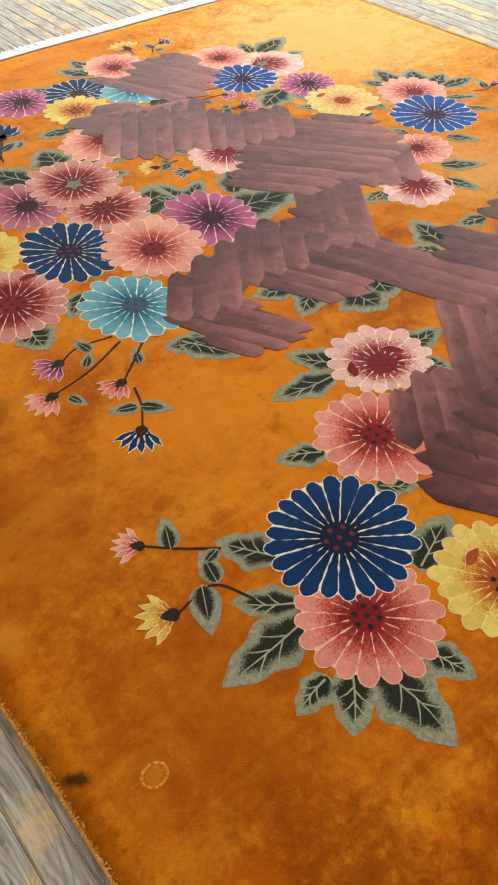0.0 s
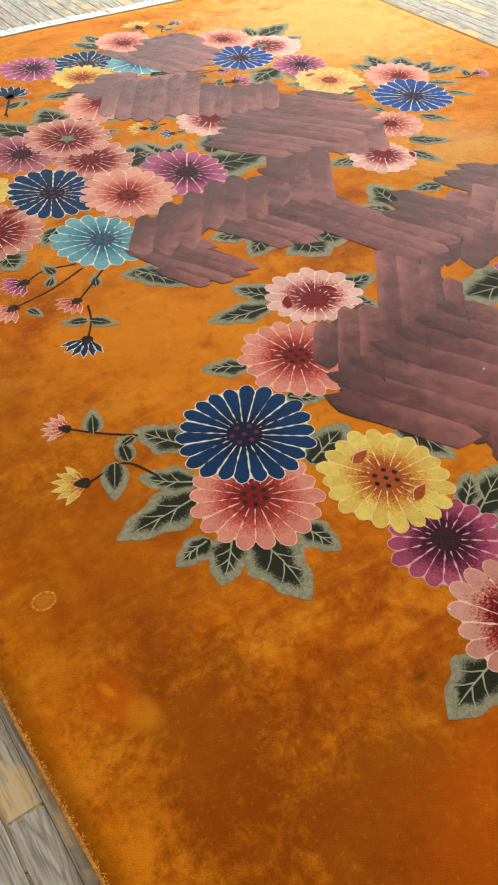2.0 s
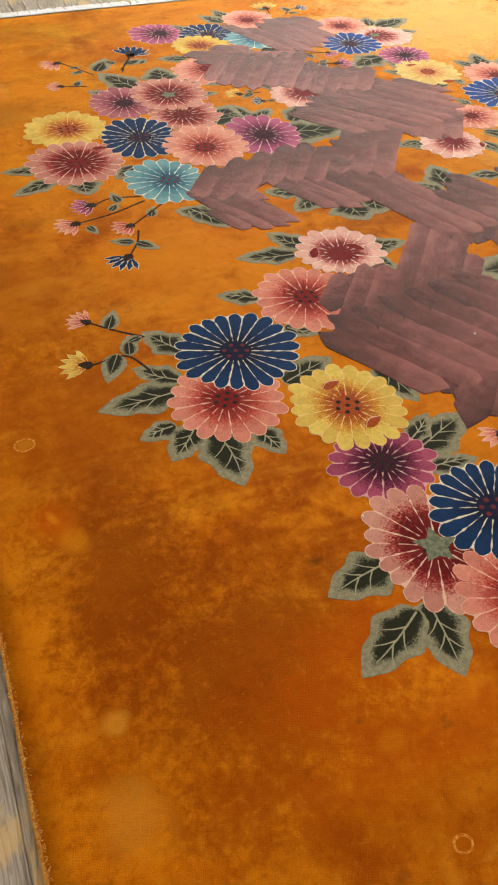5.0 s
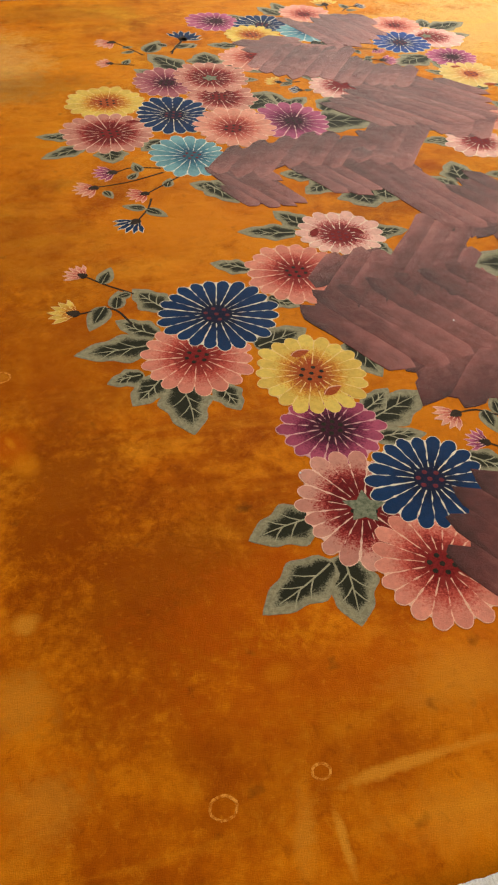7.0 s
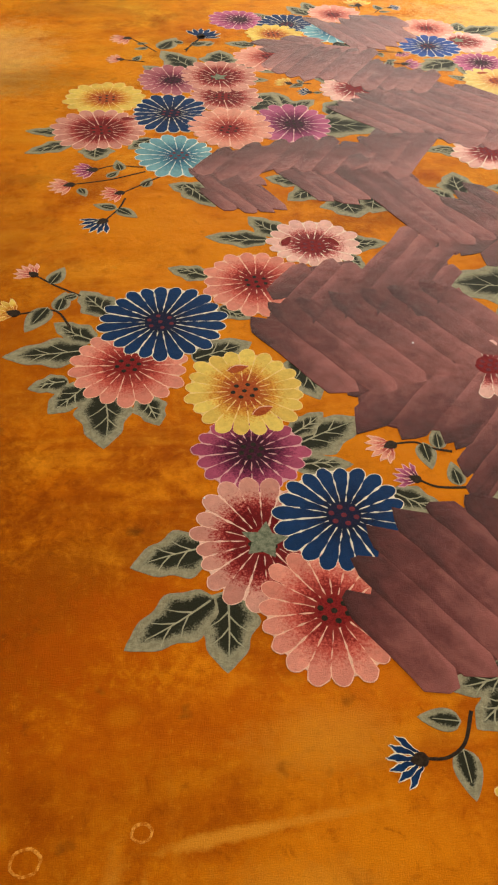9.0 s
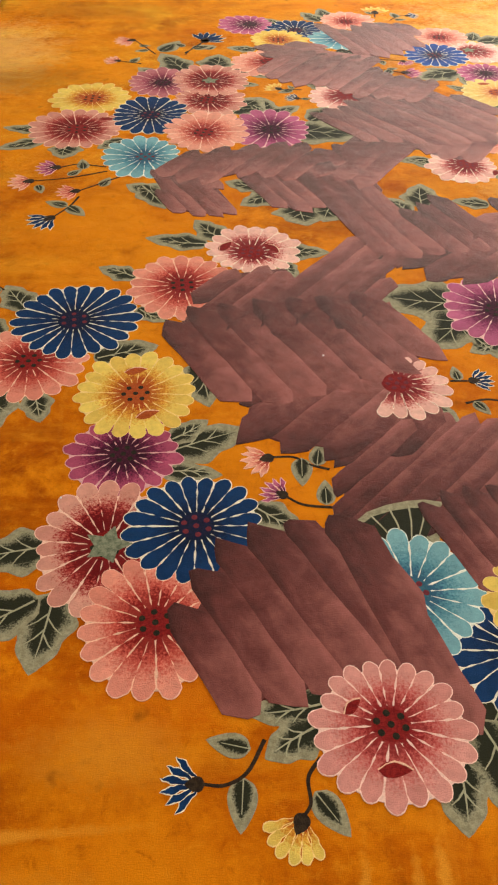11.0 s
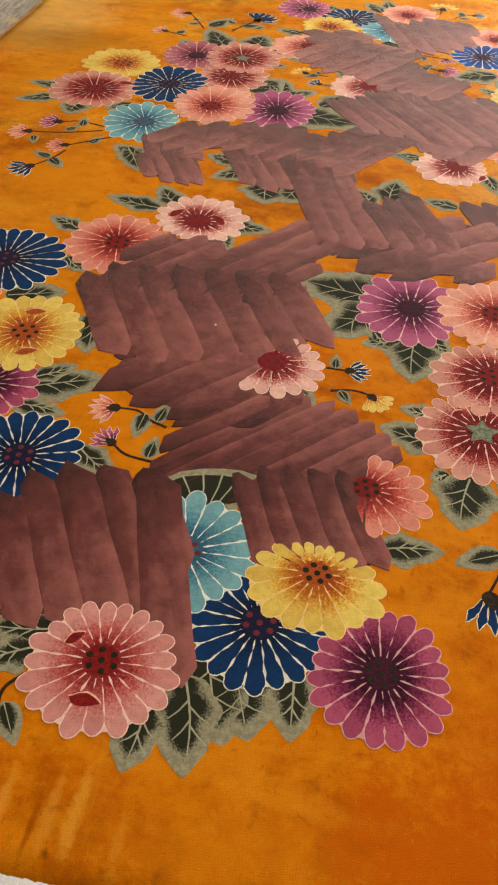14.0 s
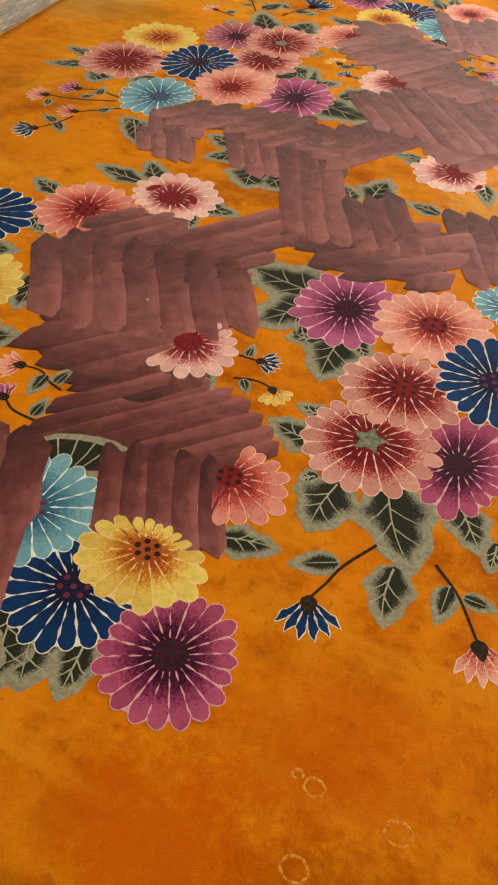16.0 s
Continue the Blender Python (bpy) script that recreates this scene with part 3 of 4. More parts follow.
flower('coral', 1.611, 0.744, 0.124, 0.101, 1.611, 0.757, 18, 10.3, hidden=(95, 255))
flower('yellow', 1.545, 0.514, 0.123, 0.092, 1.547, 0.544, 18, 11.4)
flower('teal', 1.315, 0.545, 0.125, 0.127, 1.313, 0.541, 18, 8)
flower('navy', 1.47, 0.429, 0.124, 0.127, 1.469, 0.427, 20, 6)
flower('purple', 1.669, 0.377, 0.113, 0.121, 1.672, 0.38, 20, 8)
flower('rose', 1.242, 0.295, 0.123, 0.115, 1.241, 0.307, 20, 13)


# Branches, leaves and buds ---------------------------------------------------
def bar_mesh(edge_a, edge_b, run, side_v, s0, s1, t0, t1, z, r, tone):
    """One stepped bar of a branch between s0 and s1 across and t0 and t1 along its run, with a pointed tooth at both ends."""
    w = s1 - s0
    verts, side, along = [], [], []
    cols = (0.0, 0.18, 0.42, 0.7, 1.0)
    rows = (0.0, 0.12, 0.35, 0.6, 0.82, 0.96, 1.0)
    peak0, peak1 = r.uniform(0.22, 0.40), r.uniform(0.58, 0.78)
    jut0, jut1 = edge_a * w * r.uniform(0.7, 1.25), edge_b * w * r.uniform(0.6, 1.2)
    sway, phase = r.uniform(0.0012, 0.0030), r.uniform(0, 6)

    def tooth(f, peak):
        k = f / peak if f < peak else (1 - f) / (1 - peak)
        return k - 0.36

    for h, inset in ((0.0, 0.0), (z - 0.00015, 0.0), (z, 0.025)):
        for i, u in enumerate(rows):
            for f in cols:
                e = inset + f * (1 - 2 * inset)
                start, stop = t0 - jut0 * tooth(f, peak0), t1 + jut1 * tooth(f, peak1)
                t = start + (stop - start) * (u + (inset * 0.4 if i == 0 else -inset * 0.4 if u == 1.0 else 0))
                p = run * t + side_v * (s0 + w * e + sway * math.sin(34 * t + phase))
                verts.append((p.x, p.y, h + (0.00010 * (1 - f) if h == z else 0)))
                side.append(f)
                along.append(u)
    n, m = len(cols), len(rows)
    per = n * m
    top = [(2 * per + n * i + j, 2 * per + n * i + j + 1, 2 * per + n * i + n + j + 1, 2 * per + n * i + n + j) for i in range(m - 1) for j in range(n - 1)]
    rim = list(range(n)) + [n * i + n - 1 for i in range(1, m)] + [n * (m - 1) + j for j in range(n - 2, -1, -1)] + [n * i for i in range(m - 2, 0, -1)]
    faces = top + [(lo + rim[k], lo + rim[(k + 1) % len(rim)], lo + per + rim[(k + 1) % len(rim)], lo + per + rim[k]) for lo in (0, per) for k in range(len(rim))]
    return mesh_of("bar", verts, faces, SLAB, side=side, along=along, tone=[tone] * len(verts))


def span(poly, run, side_v, s):
    """Where the line at s across the run enters and leaves an outline."""
    cuts = []
    for p, q in zip(poly, poly[1:] + poly[:1]):
        a, b = p.dot(side_v) - s, q.dot(side_v) - s
        if (a < 0) != (b < 0):
            cuts.append(p.lerp(q, a / (a - b)).dot(run))
    return (min(cuts), max(cuts)) if len(cuts) > 1 else None


def branch(outline, angle, bars, level, teeth=(0.72, 0.66), shade=0.0):
    """A length of branch: stepped bars side by side that fill an outline and run at an angle."""
    poly = [Vector(p) for p in outline]
    run = Vector((math.cos(radians(angle)), math.sin(radians(angle))))
    side_v = Vector((-run.y, run.x))
    mid = sum(poly, Vector((0, 0))) / len(poly)
    n = len(poly)
    verts = [(*mid.lerp(c, k), h) for h, k in ((0.0, 0.93), (level * STEP + 0.0003, 0.90)) for c in poly]
    faces = [tuple(range(n, 2 * n))] + [(i, (i + 1) % n, n + (i + 1) % n, n + i) for i in range(n)]
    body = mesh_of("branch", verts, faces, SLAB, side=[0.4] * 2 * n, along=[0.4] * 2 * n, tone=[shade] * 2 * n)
    top = part("branch", body, None, rug, "plum brown branch of stepped slanting bars")
    across = [p.dot(side_v) for p in poly]
    lo, hi = min(across), max(across)
    cuts = [lo + (hi - lo) * (i + (rng.uniform(-0.06, 0.06) if 0 < i < bars else 0)) / bars for i in range(bars + 1)]
    for i in range(bars):
        s0, s1 = cuts[i], cuts[i + 1]
        found = [span(poly, run, side_v, s0 + (s1 - s0) * f) for f in (0.35, 0.5, 0.65)]
        found = [x for x in found if x]
        if not found:
            continue
        t0, t1 = sum(x[0] for x in found) / len(found), sum(x[1] for x in found) / len(found)
        if t1 - t0 < 0.02:
            continue
        lift = (level + 0.5 * (i % 2)) * STEP + 0.0004
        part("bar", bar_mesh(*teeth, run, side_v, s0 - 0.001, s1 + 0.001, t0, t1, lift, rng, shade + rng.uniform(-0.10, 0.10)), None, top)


def leaf_outline(length, half, lobes, grow, steps=18):
    """Half widths along a pointed leaf with shallow lobes."""
    out = []
    for i in range(steps + 1):
        u = i / steps
        w = half * (math.sin(math.pi * min(u, 1) ** 0.75) ** 0.8) * (1 - 0.25 * u)
        w *= 1 + 0.13 * lobes * math.cos(2 * math.pi * 2.6 * u)
        out.append((length * u, max(w + grow * (1 - u) ** 0.3, 0.0)))
    return out


def leaf_pad(name, base, run, outline, z, material, parent, label=""):
    """A leaf-shaped pad of pile; edge grows from its midrib to its margin and tip."""
    side = Vector((-run.y, run.x))
    verts, faces, edge = [], [], []
    last = len(outline) - 1
    for h, inset in ((0.0, 1.0), (z - 0.00015, 1.0), (z, 0.95)):
        for i, (s, w) in enumerate(outline):
            for sg in (-1, 0, 1):
                p = base + run * s + side * (sg * w * inset)
                verts.append((p.x, p.y, h))
                edge.append(1.0 if sg else max(0.0, 3.2 * i / last - 2.2))
    n = 3 * len(outline)
    for i in range(0, n - 3, 3):
        for lo in (0, n):
            faces.append((lo + i, lo + i + 3, lo + n + i + 3, lo + n + i))
            faces.append((lo + i + 2, lo + n + i + 2, lo + n + i + 5, lo + i + 5))
        for k in (0, 1):
            faces.append((2 * n + i + k, 2 * n + i + 3 + k, 2 * n + i + 4 + k, 2 * n + i + 1 + k))
    return part(name, mesh_of(name, verts, faces, material, edge=edge), None, parent, label)


def strip(points, w0, w1, z):
    """A flat, slightly raised cord along points."""
    verts, faces = [], []
    n = len(points)
    for i, p in enumerate(points):
        d = (points[min(i + 1, n - 1)] - points[max(i - 1, 0)]).normalized()
        side = Vector((-d.y, d.x)) * (w0 + (w1 - w0) * i / (n - 1)) / 2
        for q, h in ((p - side, 0.0), (p - side, z - 0.0002), (p + side, z - 0.0002), (p + side, 0.0)):
            verts.append((q.x, q.y, h))
        verts.append((p.x, p.y, z))
    for i in range(n - 1):
        a, b = 5 * i, 5 * i + 5
        faces += [(a, b, b + 1, a + 1), (a + 1, b + 1, b + 4, a + 4), (a + 4, b + 4, b + 2, a + 2), (a + 2, b + 2, b + 3, a + 3)]
    return verts, faces


leaf_count = 0


def leaf(bx, by, tx, ty, width, small=False):
    """A dark leaf with a grey-green margin and pale veins, from its base to its tip."""
    global leaf_count
    leaf_count += 1
    base, tip = Vector((bx, by)), Vector((tx, ty))
    length = (tip - base).length
    run = (tip - base) / length
    half = 0.62 * width * length
    level = 1.2 + 0.4 * (leaf_count % 7)
    z = level * STEP + 0.0003
    if small:
        top = leaf_pad("leaf", base, run, leaf_outline(length, half * 0.95, 0, 0.0015, 10), z, LEAF_HALO, rug, "small dark leaf with grey margin")
        leaf_pad("blade", base + run * 0.002, run, leaf_outline(length * 0.74, half * 0.78, 0, 0, 10), z + 0.0001, LEAF_DARK, top, "dark green blade")
        v, f = strip([base + run * length * k for k in (0.0, 0.35, 0.66)], 0.0022, 0.0012, z + 0.0003)
        part("vein", mesh_of("vein", v, f, LEAF_VEIN), None, top, "pale vein")
        return
    top = leaf_pad("leaf", base - run * 0.008, run, leaf_outline(length + 0.008, half, 1.0, 0.006), z, LEAF_HALO, rug, "dark leaf with a grey-green margin")
    leaf_pad("blade", base - run * 0.006, run, leaf_outline(length * 0.90, half * 0.92, 1.0, 0.0), z + 0.0001, LEAF_DARK, top, "dark green blade")
    bend = rng.uniform(-0.06, 0.06) * length
    side = Vector((-run.y, run.x))
    rib = [base + run * length * u + side * bend * math.sin(math.pi * u) for u in (0.0, 0.2, 0.4, 0.6, 0.78)]
    v, f = strip(rib, 0.0042, 0.0018, z + 0.0003)
    for u, reach in ((0.25, 0.62), (0.46, 0.5)):
        for sg in (-1, 1):
            s = base + run * length * (u + 0.03 * sg) + side * bend * math.sin(math.pi * u)
            e = s + run * length * 0.20 + side * sg * half * reach
            v2, f2 = strip([s, s.lerp(e, 0.5) + run * 0.003, e], 0.0032, 0.0016, z + 0.0003)
            f += [tuple(k + len(v) for k in q) for q in f2]
            v += v2
    part("vein", mesh_of("vein", v, f, LEAF_VEIN), None, top, "pale branching veins")


BUD = {"bud_pink": "salmon", "bud_yellow": "yellow", "bud_mauve": "violet", "bud_coral": "coral", "bud_navy": "navy"}
BUD_WORDS = {"bud_pink": "pink", "bud_yellow": "yellow", "bud_mauve": "lilac", "bud_coral": "coral", "bud_navy": "navy blue"}


def sprig(kind, tip, *points):
    """A thin dark stem with a half-open bud at its end."""
    pts = [Vector(p) for p in points]
    smooth = []
    ext = [2 * pts[0] - pts[1]] + pts + [2 * pts[-1] - pts[-2]]
    for i in range(1, len(ext) - 2):
        for k in range(6):
            u = k / 6
            a, b, c, d = ext[i - 1:i + 3]
            smooth.append(0.5 * (2 * b + (c - a) * u + (2 * a - 5 * b + 4 * c - d) * u * u + (3 * b - a - 3 * c + d) * u ** 3))
    smooth.append(pts[-1])
    z = 3.4 * STEP + 0.0004
    v, f = strip(smooth, 0.0062, 0.0046, z)
    top = part("sprig", mesh_of("sprig", v, f, STEM), None, rug, "thin dark stem with a half-open " + BUD_WORDS[kind] + " bud")
    end, tip = pts[-1], Vector(tip)
    length = (tip - end).length
    a0 = math.atan2(tip.y - end.y, tip.x - end.x)
    for i in range(6):
        a = a0 + (i - 2.5) * 0.33
        r1 = length * (1.18 - 0.05 * abs(i - 2.5))
        pv, pf, rad, edge = petal_mesh(end.x, end.y, a, 0.165, 0.22 * length, r1, 0.0026, z + 0.0002 + 0.00008 * (i % 2), kind != "bud_yellow" or tip.y > 1)
        part("petal", mesh_of("petal", pv, pf, PETALS[BUD[kind]], rad=[0.12 + 0.80 * x for x in rad], edge=edge), None, top)
    run = (tip - end) / length
    leaf_pad("calyx", end - run * 0.25 * length * 0.3, run, leaf_outline(length * 0.55, length * 0.2, 0, 0.002, 8), z + 0.0003, STEM, top, "dark calyx")


# branches
branch([(0.92, 0.49), (0.98, 0.63), (1.09, 0.69), (1.23, 0.70), (1.26, 0.66), (1.34, 0.42), (1.32, 0.33), (1.19, 0.37), (1.10, 0.35), (1.02, 0.33), (0.96, 0.38)], -59.6, 6, 9.7)
branch([(1.20, 0.70), (1.27, 0.67), (1.39, 0.30), (1.34, 0.30), (1.21, 0.59)], -71.2, 1, 10.3)
branch([(1.02, 0.94), (1.05, 1.11), (1.34, 1.12), (1.45, 0.99), (1.39, 0.89), (1.23, 0.87), (1.09, 0.90)], 45.5, 5, 5.9)
branch([(1.23, 0.89), (1.44, 0.98), (1.56, 0.96), (1.67, 0.88), (1.60, 0.71), (1.40, 0.68), (1.20, 0.67), (1.21, 0.81)], 45.5, 9, 5.5)
branch([(1.36, 0.71), (1.40, 0.75), (1.49, 0.77), (1.59, 0.78), (1.61, 0.72), (1.66, 0.60), (1.64, 0.57), (1.44, 0.54)], -65.7, 5, 10)
branch([(0.87, 1.29), (0.88, 1.34), (1.08, 1.38), (1.37, 1.42), (1.49, 1.21), (1.43, 1.13), (1.30, 1.08), (1.09, 1.02), (1.00, 1.04), (0.93, 1.12), (0.89, 1.19)], -59.5, 7, 7.4)
branch([(0.91, 1.26), (0.93, 1.45), (0.98, 1.51), (1.14, 1.54), (1.18, 1.47), (1.22, 1.48), (1.35, 1.69), (1.42, 1.63), (1.54, 1.67), (1.43, 1.54), (1.38, 1.30)], 51.1, 8, 6.9)
branch([(1.39, 1.73), (1.62, 1.79), (1.88, 1.81), (1.85, 1.53), (1.53, 1.47), (1.51, 1.55), (1.52, 1.59), (1.43, 1.53)], 39.4, 6, 6.6)
branch([(1.47, 1.83), (1.55, 1.84), (1.62, 1.92), (1.79, 1.64), (1.61, 1.62), (1.54, 1.60)], -62.3, 4, 7.5)
branch([(1.17, 2.15), (1.39, 2.27), (1.47, 1.97), (1.45, 1.91), (1.49, 1.84), (1.56, 1.61), (1.51, 1.59), (1.40, 1.61), (1.33, 1.77), (1.34, 1.83)], -67.7, 4, 7.6)
branch([(1.09, 2.12), (1.24, 2.10), (1.30, 2.06), (1.36, 1.85), (1.27, 1.86), (1.20, 1.82), (1.10, 1.92), (1.04, 2.05)], -62.2, 5, 7.0)
branch([(0.76, 2.07), (0.93, 2.10), (0.97, 1.99), (1.03, 1.85), (1.01, 1.81), (0.92, 1.81), (0.84, 1.84)], -60.1, 5, 8.4)
branch([(0.86, 2.19), (0.97, 2.22), (1.21, 2.27), (1.27, 2.26), (1.31, 2.17), (1.33, 2.08), (1.18, 2.03), (1.06, 2.07), (0.94, 2.01), (0.81, 2.04), (0.78, 2.08)], -125.0, 7, 9.6)
branch([(1.44, 2.34), (1.52, 2.34), (1.64, 2.34), (1.77, 2.40), (1.90, 2.36), (1.85, 2.22), (1.76, 2.15), (1.67, 2.19), (1.60, 2.26), (1.47, 2.06), (1.41, 1.98), (1.26, 2.09), (1.34, 2.16)], -124.7, 6, 7.9)
branch([(1.52, 2.75), (1.70, 2.73), (1.78, 2.70), (1.90, 2.63), (1.96, 2.52), (1.93, 2.38), (1.91, 2.31), (1.70, 2.27), (1.60, 2.29), (1.49, 2.29), (1.43, 2.32), (1.30, 2.52), (1.42, 2.57)], -51.2, 10, 9.2)
branch([(1.22, 3.07), (1.30, 3.13), (1.47, 3.04), (1.60, 3.07), (1.57, 2.96), (1.63, 2.86), (1.79, 2.80), (1.72, 2.66), (1.66, 2.62), (1.56, 2.66), (1.47, 2.66), (1.35, 2.77), (1.27, 2.76), (1.14, 2.85), (1.13, 2.92)], -124.1, 11, 10.4)
branch([(1.09, 3.15), (1.30, 3.21), (1.37, 3.20), (1.44, 3.08), (1.57, 3.08), (1.61, 3.06), (1.51, 2.96), (1.34, 3.05), (1.20, 3.03)], -17.8, 3, 9.8)
branch([(1.38, 3.46), (1.51, 3.35), (1.60, 3.46), (1.76, 3.45), (1.81, 3.40), (1.80, 3.18), (1.66, 3.07), (1.59, 3.05), (1.51, 3.10), (1.50, 3.25)], -67.7, 6, 9)
branch([(1.78, 1.90), (1.97, 1.93), (2.14, 1.66), (1.90, 1.58)], -66.0, 4, 6)


def arched_leaf(rim, hub, level):
    """A leaf half behind a flower: a dark fan about a hub, with ribs and a grey-green arched margin."""
    pts, hub = [Vector(p) for p in rim], Vector(hub)
    z = level * STEP + 0.0004
    n = len(pts)
    verts = [(*p, h) for h in (0.0, z) for p in pts + [hub]]
    w = n + 1
    faces = [(w + i, w + i + 1, w + n) for i in range(n - 1)] + [(i, i + 1, w + i + 1, w + i) for i in range(n - 1)]
    top = part("leaf", mesh_of("leaf", verts, faces, LEAF_DARK, edge=[0.3] * (2 * w)), None, rug, "dark leaf with an arched grey-green margin")
    v, f = strip(pts, 0.012, 0.022, z + 0.0002)
    part("margin", mesh_of("margin", v, f, LEAF_HALO), None, top, "grey-green margin")
    for p in pts[1:-1]:
        v, f = strip([p, p.lerp(hub, 0.3) + Vector((0.003, 0)), p.lerp(hub, 0.7)], 0.004, 0.002, z + 0.0002)
        part("vein", mesh_of("vein", v, f, LEAF_VEIN), None, top, "pale vein")


arched_leaf([(1.235, 0.688), (1.262, 0.712), (1.30, 0.727), (1.338, 0.735), (1.37, 0.737), (1.40, 0.730)], (1.325, 0.60), 6.6)
arched_leaf([(1.405, 3.040), (1.44, 3.035), (1.48, 3.043), (1.52, 3.058), (1.56, 3.077)], (1.46, 3.15), 6.2)

# leaves round the flowers
leaf(0.513, 1.366, 0.448, 1.462, 0.6)
leaf(0.475, 1.264, 0.388, 1.337, 0.5)
leaf(0.465, 1.227, 0.277, 1.220, 0.42)
leaf(0.418, 1.123, 0.340, 1.106, 0.55)
leaf(0.461, 1.102, 0.386, 1.023, 0.6)
leaf(0.501, 1.074, 0.500, 0.909, 0.55)
leaf(0.589, 1.049, 0.614, 0.964, 0.6)
leaf(0.763, 1.500, 0.669, 1.545, 0.5)
leaf(0.941, 1.658, 0.779, 1.688, 0.4)
leaf(0.984, 1.685, 0.911, 1.785, 0.55)
leaf(1.157, 1.620, 1.274, 1.615, 0.5)
leaf(1.147, 1.561, 1.180, 1.493, 0.5)
leaf(0.790, 1.358, 0.853, 1.308, 0.55)
leaf(0.708, 1.173, 0.843, 1.219, 0.6)
leaf(0.929, 1.144, 0.962, 1.008, 0.5)
leaf(0.881, 0.877, 1.042, 0.943, 0.5)
leaf(0.881, 0.824, 0.990, 0.814, 0.4)
leaf(0.888, 0.913, 0.960, 0.969, 0.5)
leaf(0.685, 0.645, 0.543, 0.614, 0.55)
leaf(0.676, 0.532, 0.528, 0.454, 0.45)
leaf(0.706, 0.539, 0.689, 0.395, 0.55)
leaf(0.804, 1.938, 0.700, 1.991, 0.6)
leaf(0.752, 1.982, 0.826, 1.846, 0.45)
leaf(0.664, 2.294, 0.588, 2.230, 0.6)
leaf(0.383, 2.367, 0.259, 2.386, 0.4)
leaf(0.402, 2.284, 0.267, 2.224, 0.4)
leaf(0.490, 2.253, 0.487, 2.158, 0.9)
leaf(1.082, 2.509, 1.071, 2.613, 0.6)
leaf(1.133, 2.502, 1.134, 2.646, 0.6)
leaf(1.154, 2.499, 1.260, 2.576, 0.5)
leaf(1.202, 2.379, 1.462, 2.330, 0.55)
leaf(1.291, 2.454, 1.408, 2.593, 0.5)
leaf(0.848, 2.896, 0.742, 3.082, 0.5)
leaf(0.956, 2.924, 0.975, 3.074, 0.8)
leaf(1.038, 2.933, 1.163, 2.828, 0.35)
leaf(0.778, 2.823, 0.663, 2.929, 0.45)
leaf(0.783, 2.795, 0.665, 2.827, 0.4)
leaf(1.052, 2.774, 1.123, 2.761, 0.5)
leaf(1.024, 2.515, 1.128, 2.650, 0.7)
leaf(1.095, 2.577, 1.141, 2.517, 0.5)
leaf(1.091, 1.975, 0.995, 2.010, 0.6)
leaf(1.139, 1.930, 1.039, 1.866, 0.6)
leaf(1.210, 1.873, 1.226, 1.752, 1.1)
leaf(1.313, 1.887, 1.272, 1.774, 1.0)
leaf(1.333, 1.873, 1.395, 1.907, 0.6)
leaf(1.518, 1.832, 1.471, 1.914, 0.7)
leaf(1.567, 1.864, 1.586, 2.002, 0.7)
leaf(1.757, 1.875, 1.659, 1.898, 0.5)
leaf(1.776, 1.766, 1.712, 1.800, 0.5)
leaf(1.639, 2.244, 1.579, 2.273, 0.4)
leaf(1.633, 2.164, 1.541, 2.151, 0.4)
leaf(1.600, 1.375, 1.360, 1.418, 0.62)
leaf(1.590, 1.345, 1.462, 1.200, 0.66)
leaf(1.583, 1.240, 1.619, 1.187, 0.5)
leaf(1.417, 1.022, 1.484, 0.958, 0.5)
leaf(1.053, 0.731, 1.138, 0.674, 0.5)
leaf(1.333, 0.642, 1.237, 0.686, 0.4)
leaf(1.296, 0.630, 1.382, 0.737, 0.8)
leaf(1.153, 0.345, 1.026, 0.327, 0.42)
leaf(1.128, 0.306, 1.051, 0.259, 0.6)
leaf(1.330, 0.261, 1.323, 0.147, 0.6)
leaf(1.377, 0.305, 1.410, 0.158, 0.55)
leaf(1.446, 0.345, 1.490, 0.230, 0.9)
leaf(1.400, 0.360, 1.455, 0.215, 0.9)
leaf(1.540, 0.343, 1.549, 0.241, 0.6)
leaf(1.651, 0.621, 1.764, 0.639, 0.5)
leaf(1.805, 0.826, 1.789, 0.695, 0.8)
leaf(1.894, 0.867, 1.991, 0.682, 0.6)
leaf(2.035, 0.871, 2.095, 0.771, 0.6)
leaf(2.114, 0.809, 2.111, 0.742, 0.6)
leaf(1.743, 0.909, 1.618, 0.934, 0.6)
leaf(1.759, 0.828, 1.731, 0.804, 0.8)
leaf(1.727, 0.992, 1.656, 0.999, 0.5)
leaf(1.677, 1.244, 1.678, 1.082, 0.7)
leaf(1.636, 1.224, 1.556, 1.190, 0.5)
leaf(1.715, 1.251, 1.759, 1.193, 0.6)
leaf(1.955, 0.684, 1.969, 0.561, 0.55)
leaf(1.843, 1.052, 1.793, 1.016, 0.5)
leaf(1.410, 3.488, 1.333, 3.601, 0.5)
leaf(1.443, 3.543, 1.418, 3.657, 0.5)
leaf(1.231, 3.432, 1.172, 3.514, 0.5)
leaf(1.111, 3.127, 1.003, 3.153, 0.5)
leaf(1.618, 3.454, 1.713, 3.418, 0.4)
leaf(1.408, 3.071, 1.555, 3.081, 0.4)
leaf(2.027, 3.259, 2.052, 3.361, 0.6)
leaf(2.053, 3.237, 2.237, 3.294, 0.5)
leaf(2.060, 3.142, 2.195, 3.134, 0.5)
leaf(1.859, 2.895, 1.770, 2.939, 0.4)
leaf(1.883, 2.907, 1.717, 2.831, 0.6)
leaf(1.931, 2.867, 1.890, 2.777, 0.6)
leaf(1.882, 2.723, 1.820, 2.774, 0.4)
leaf(1.895, 2.665, 1.899, 2.592, 0.5)
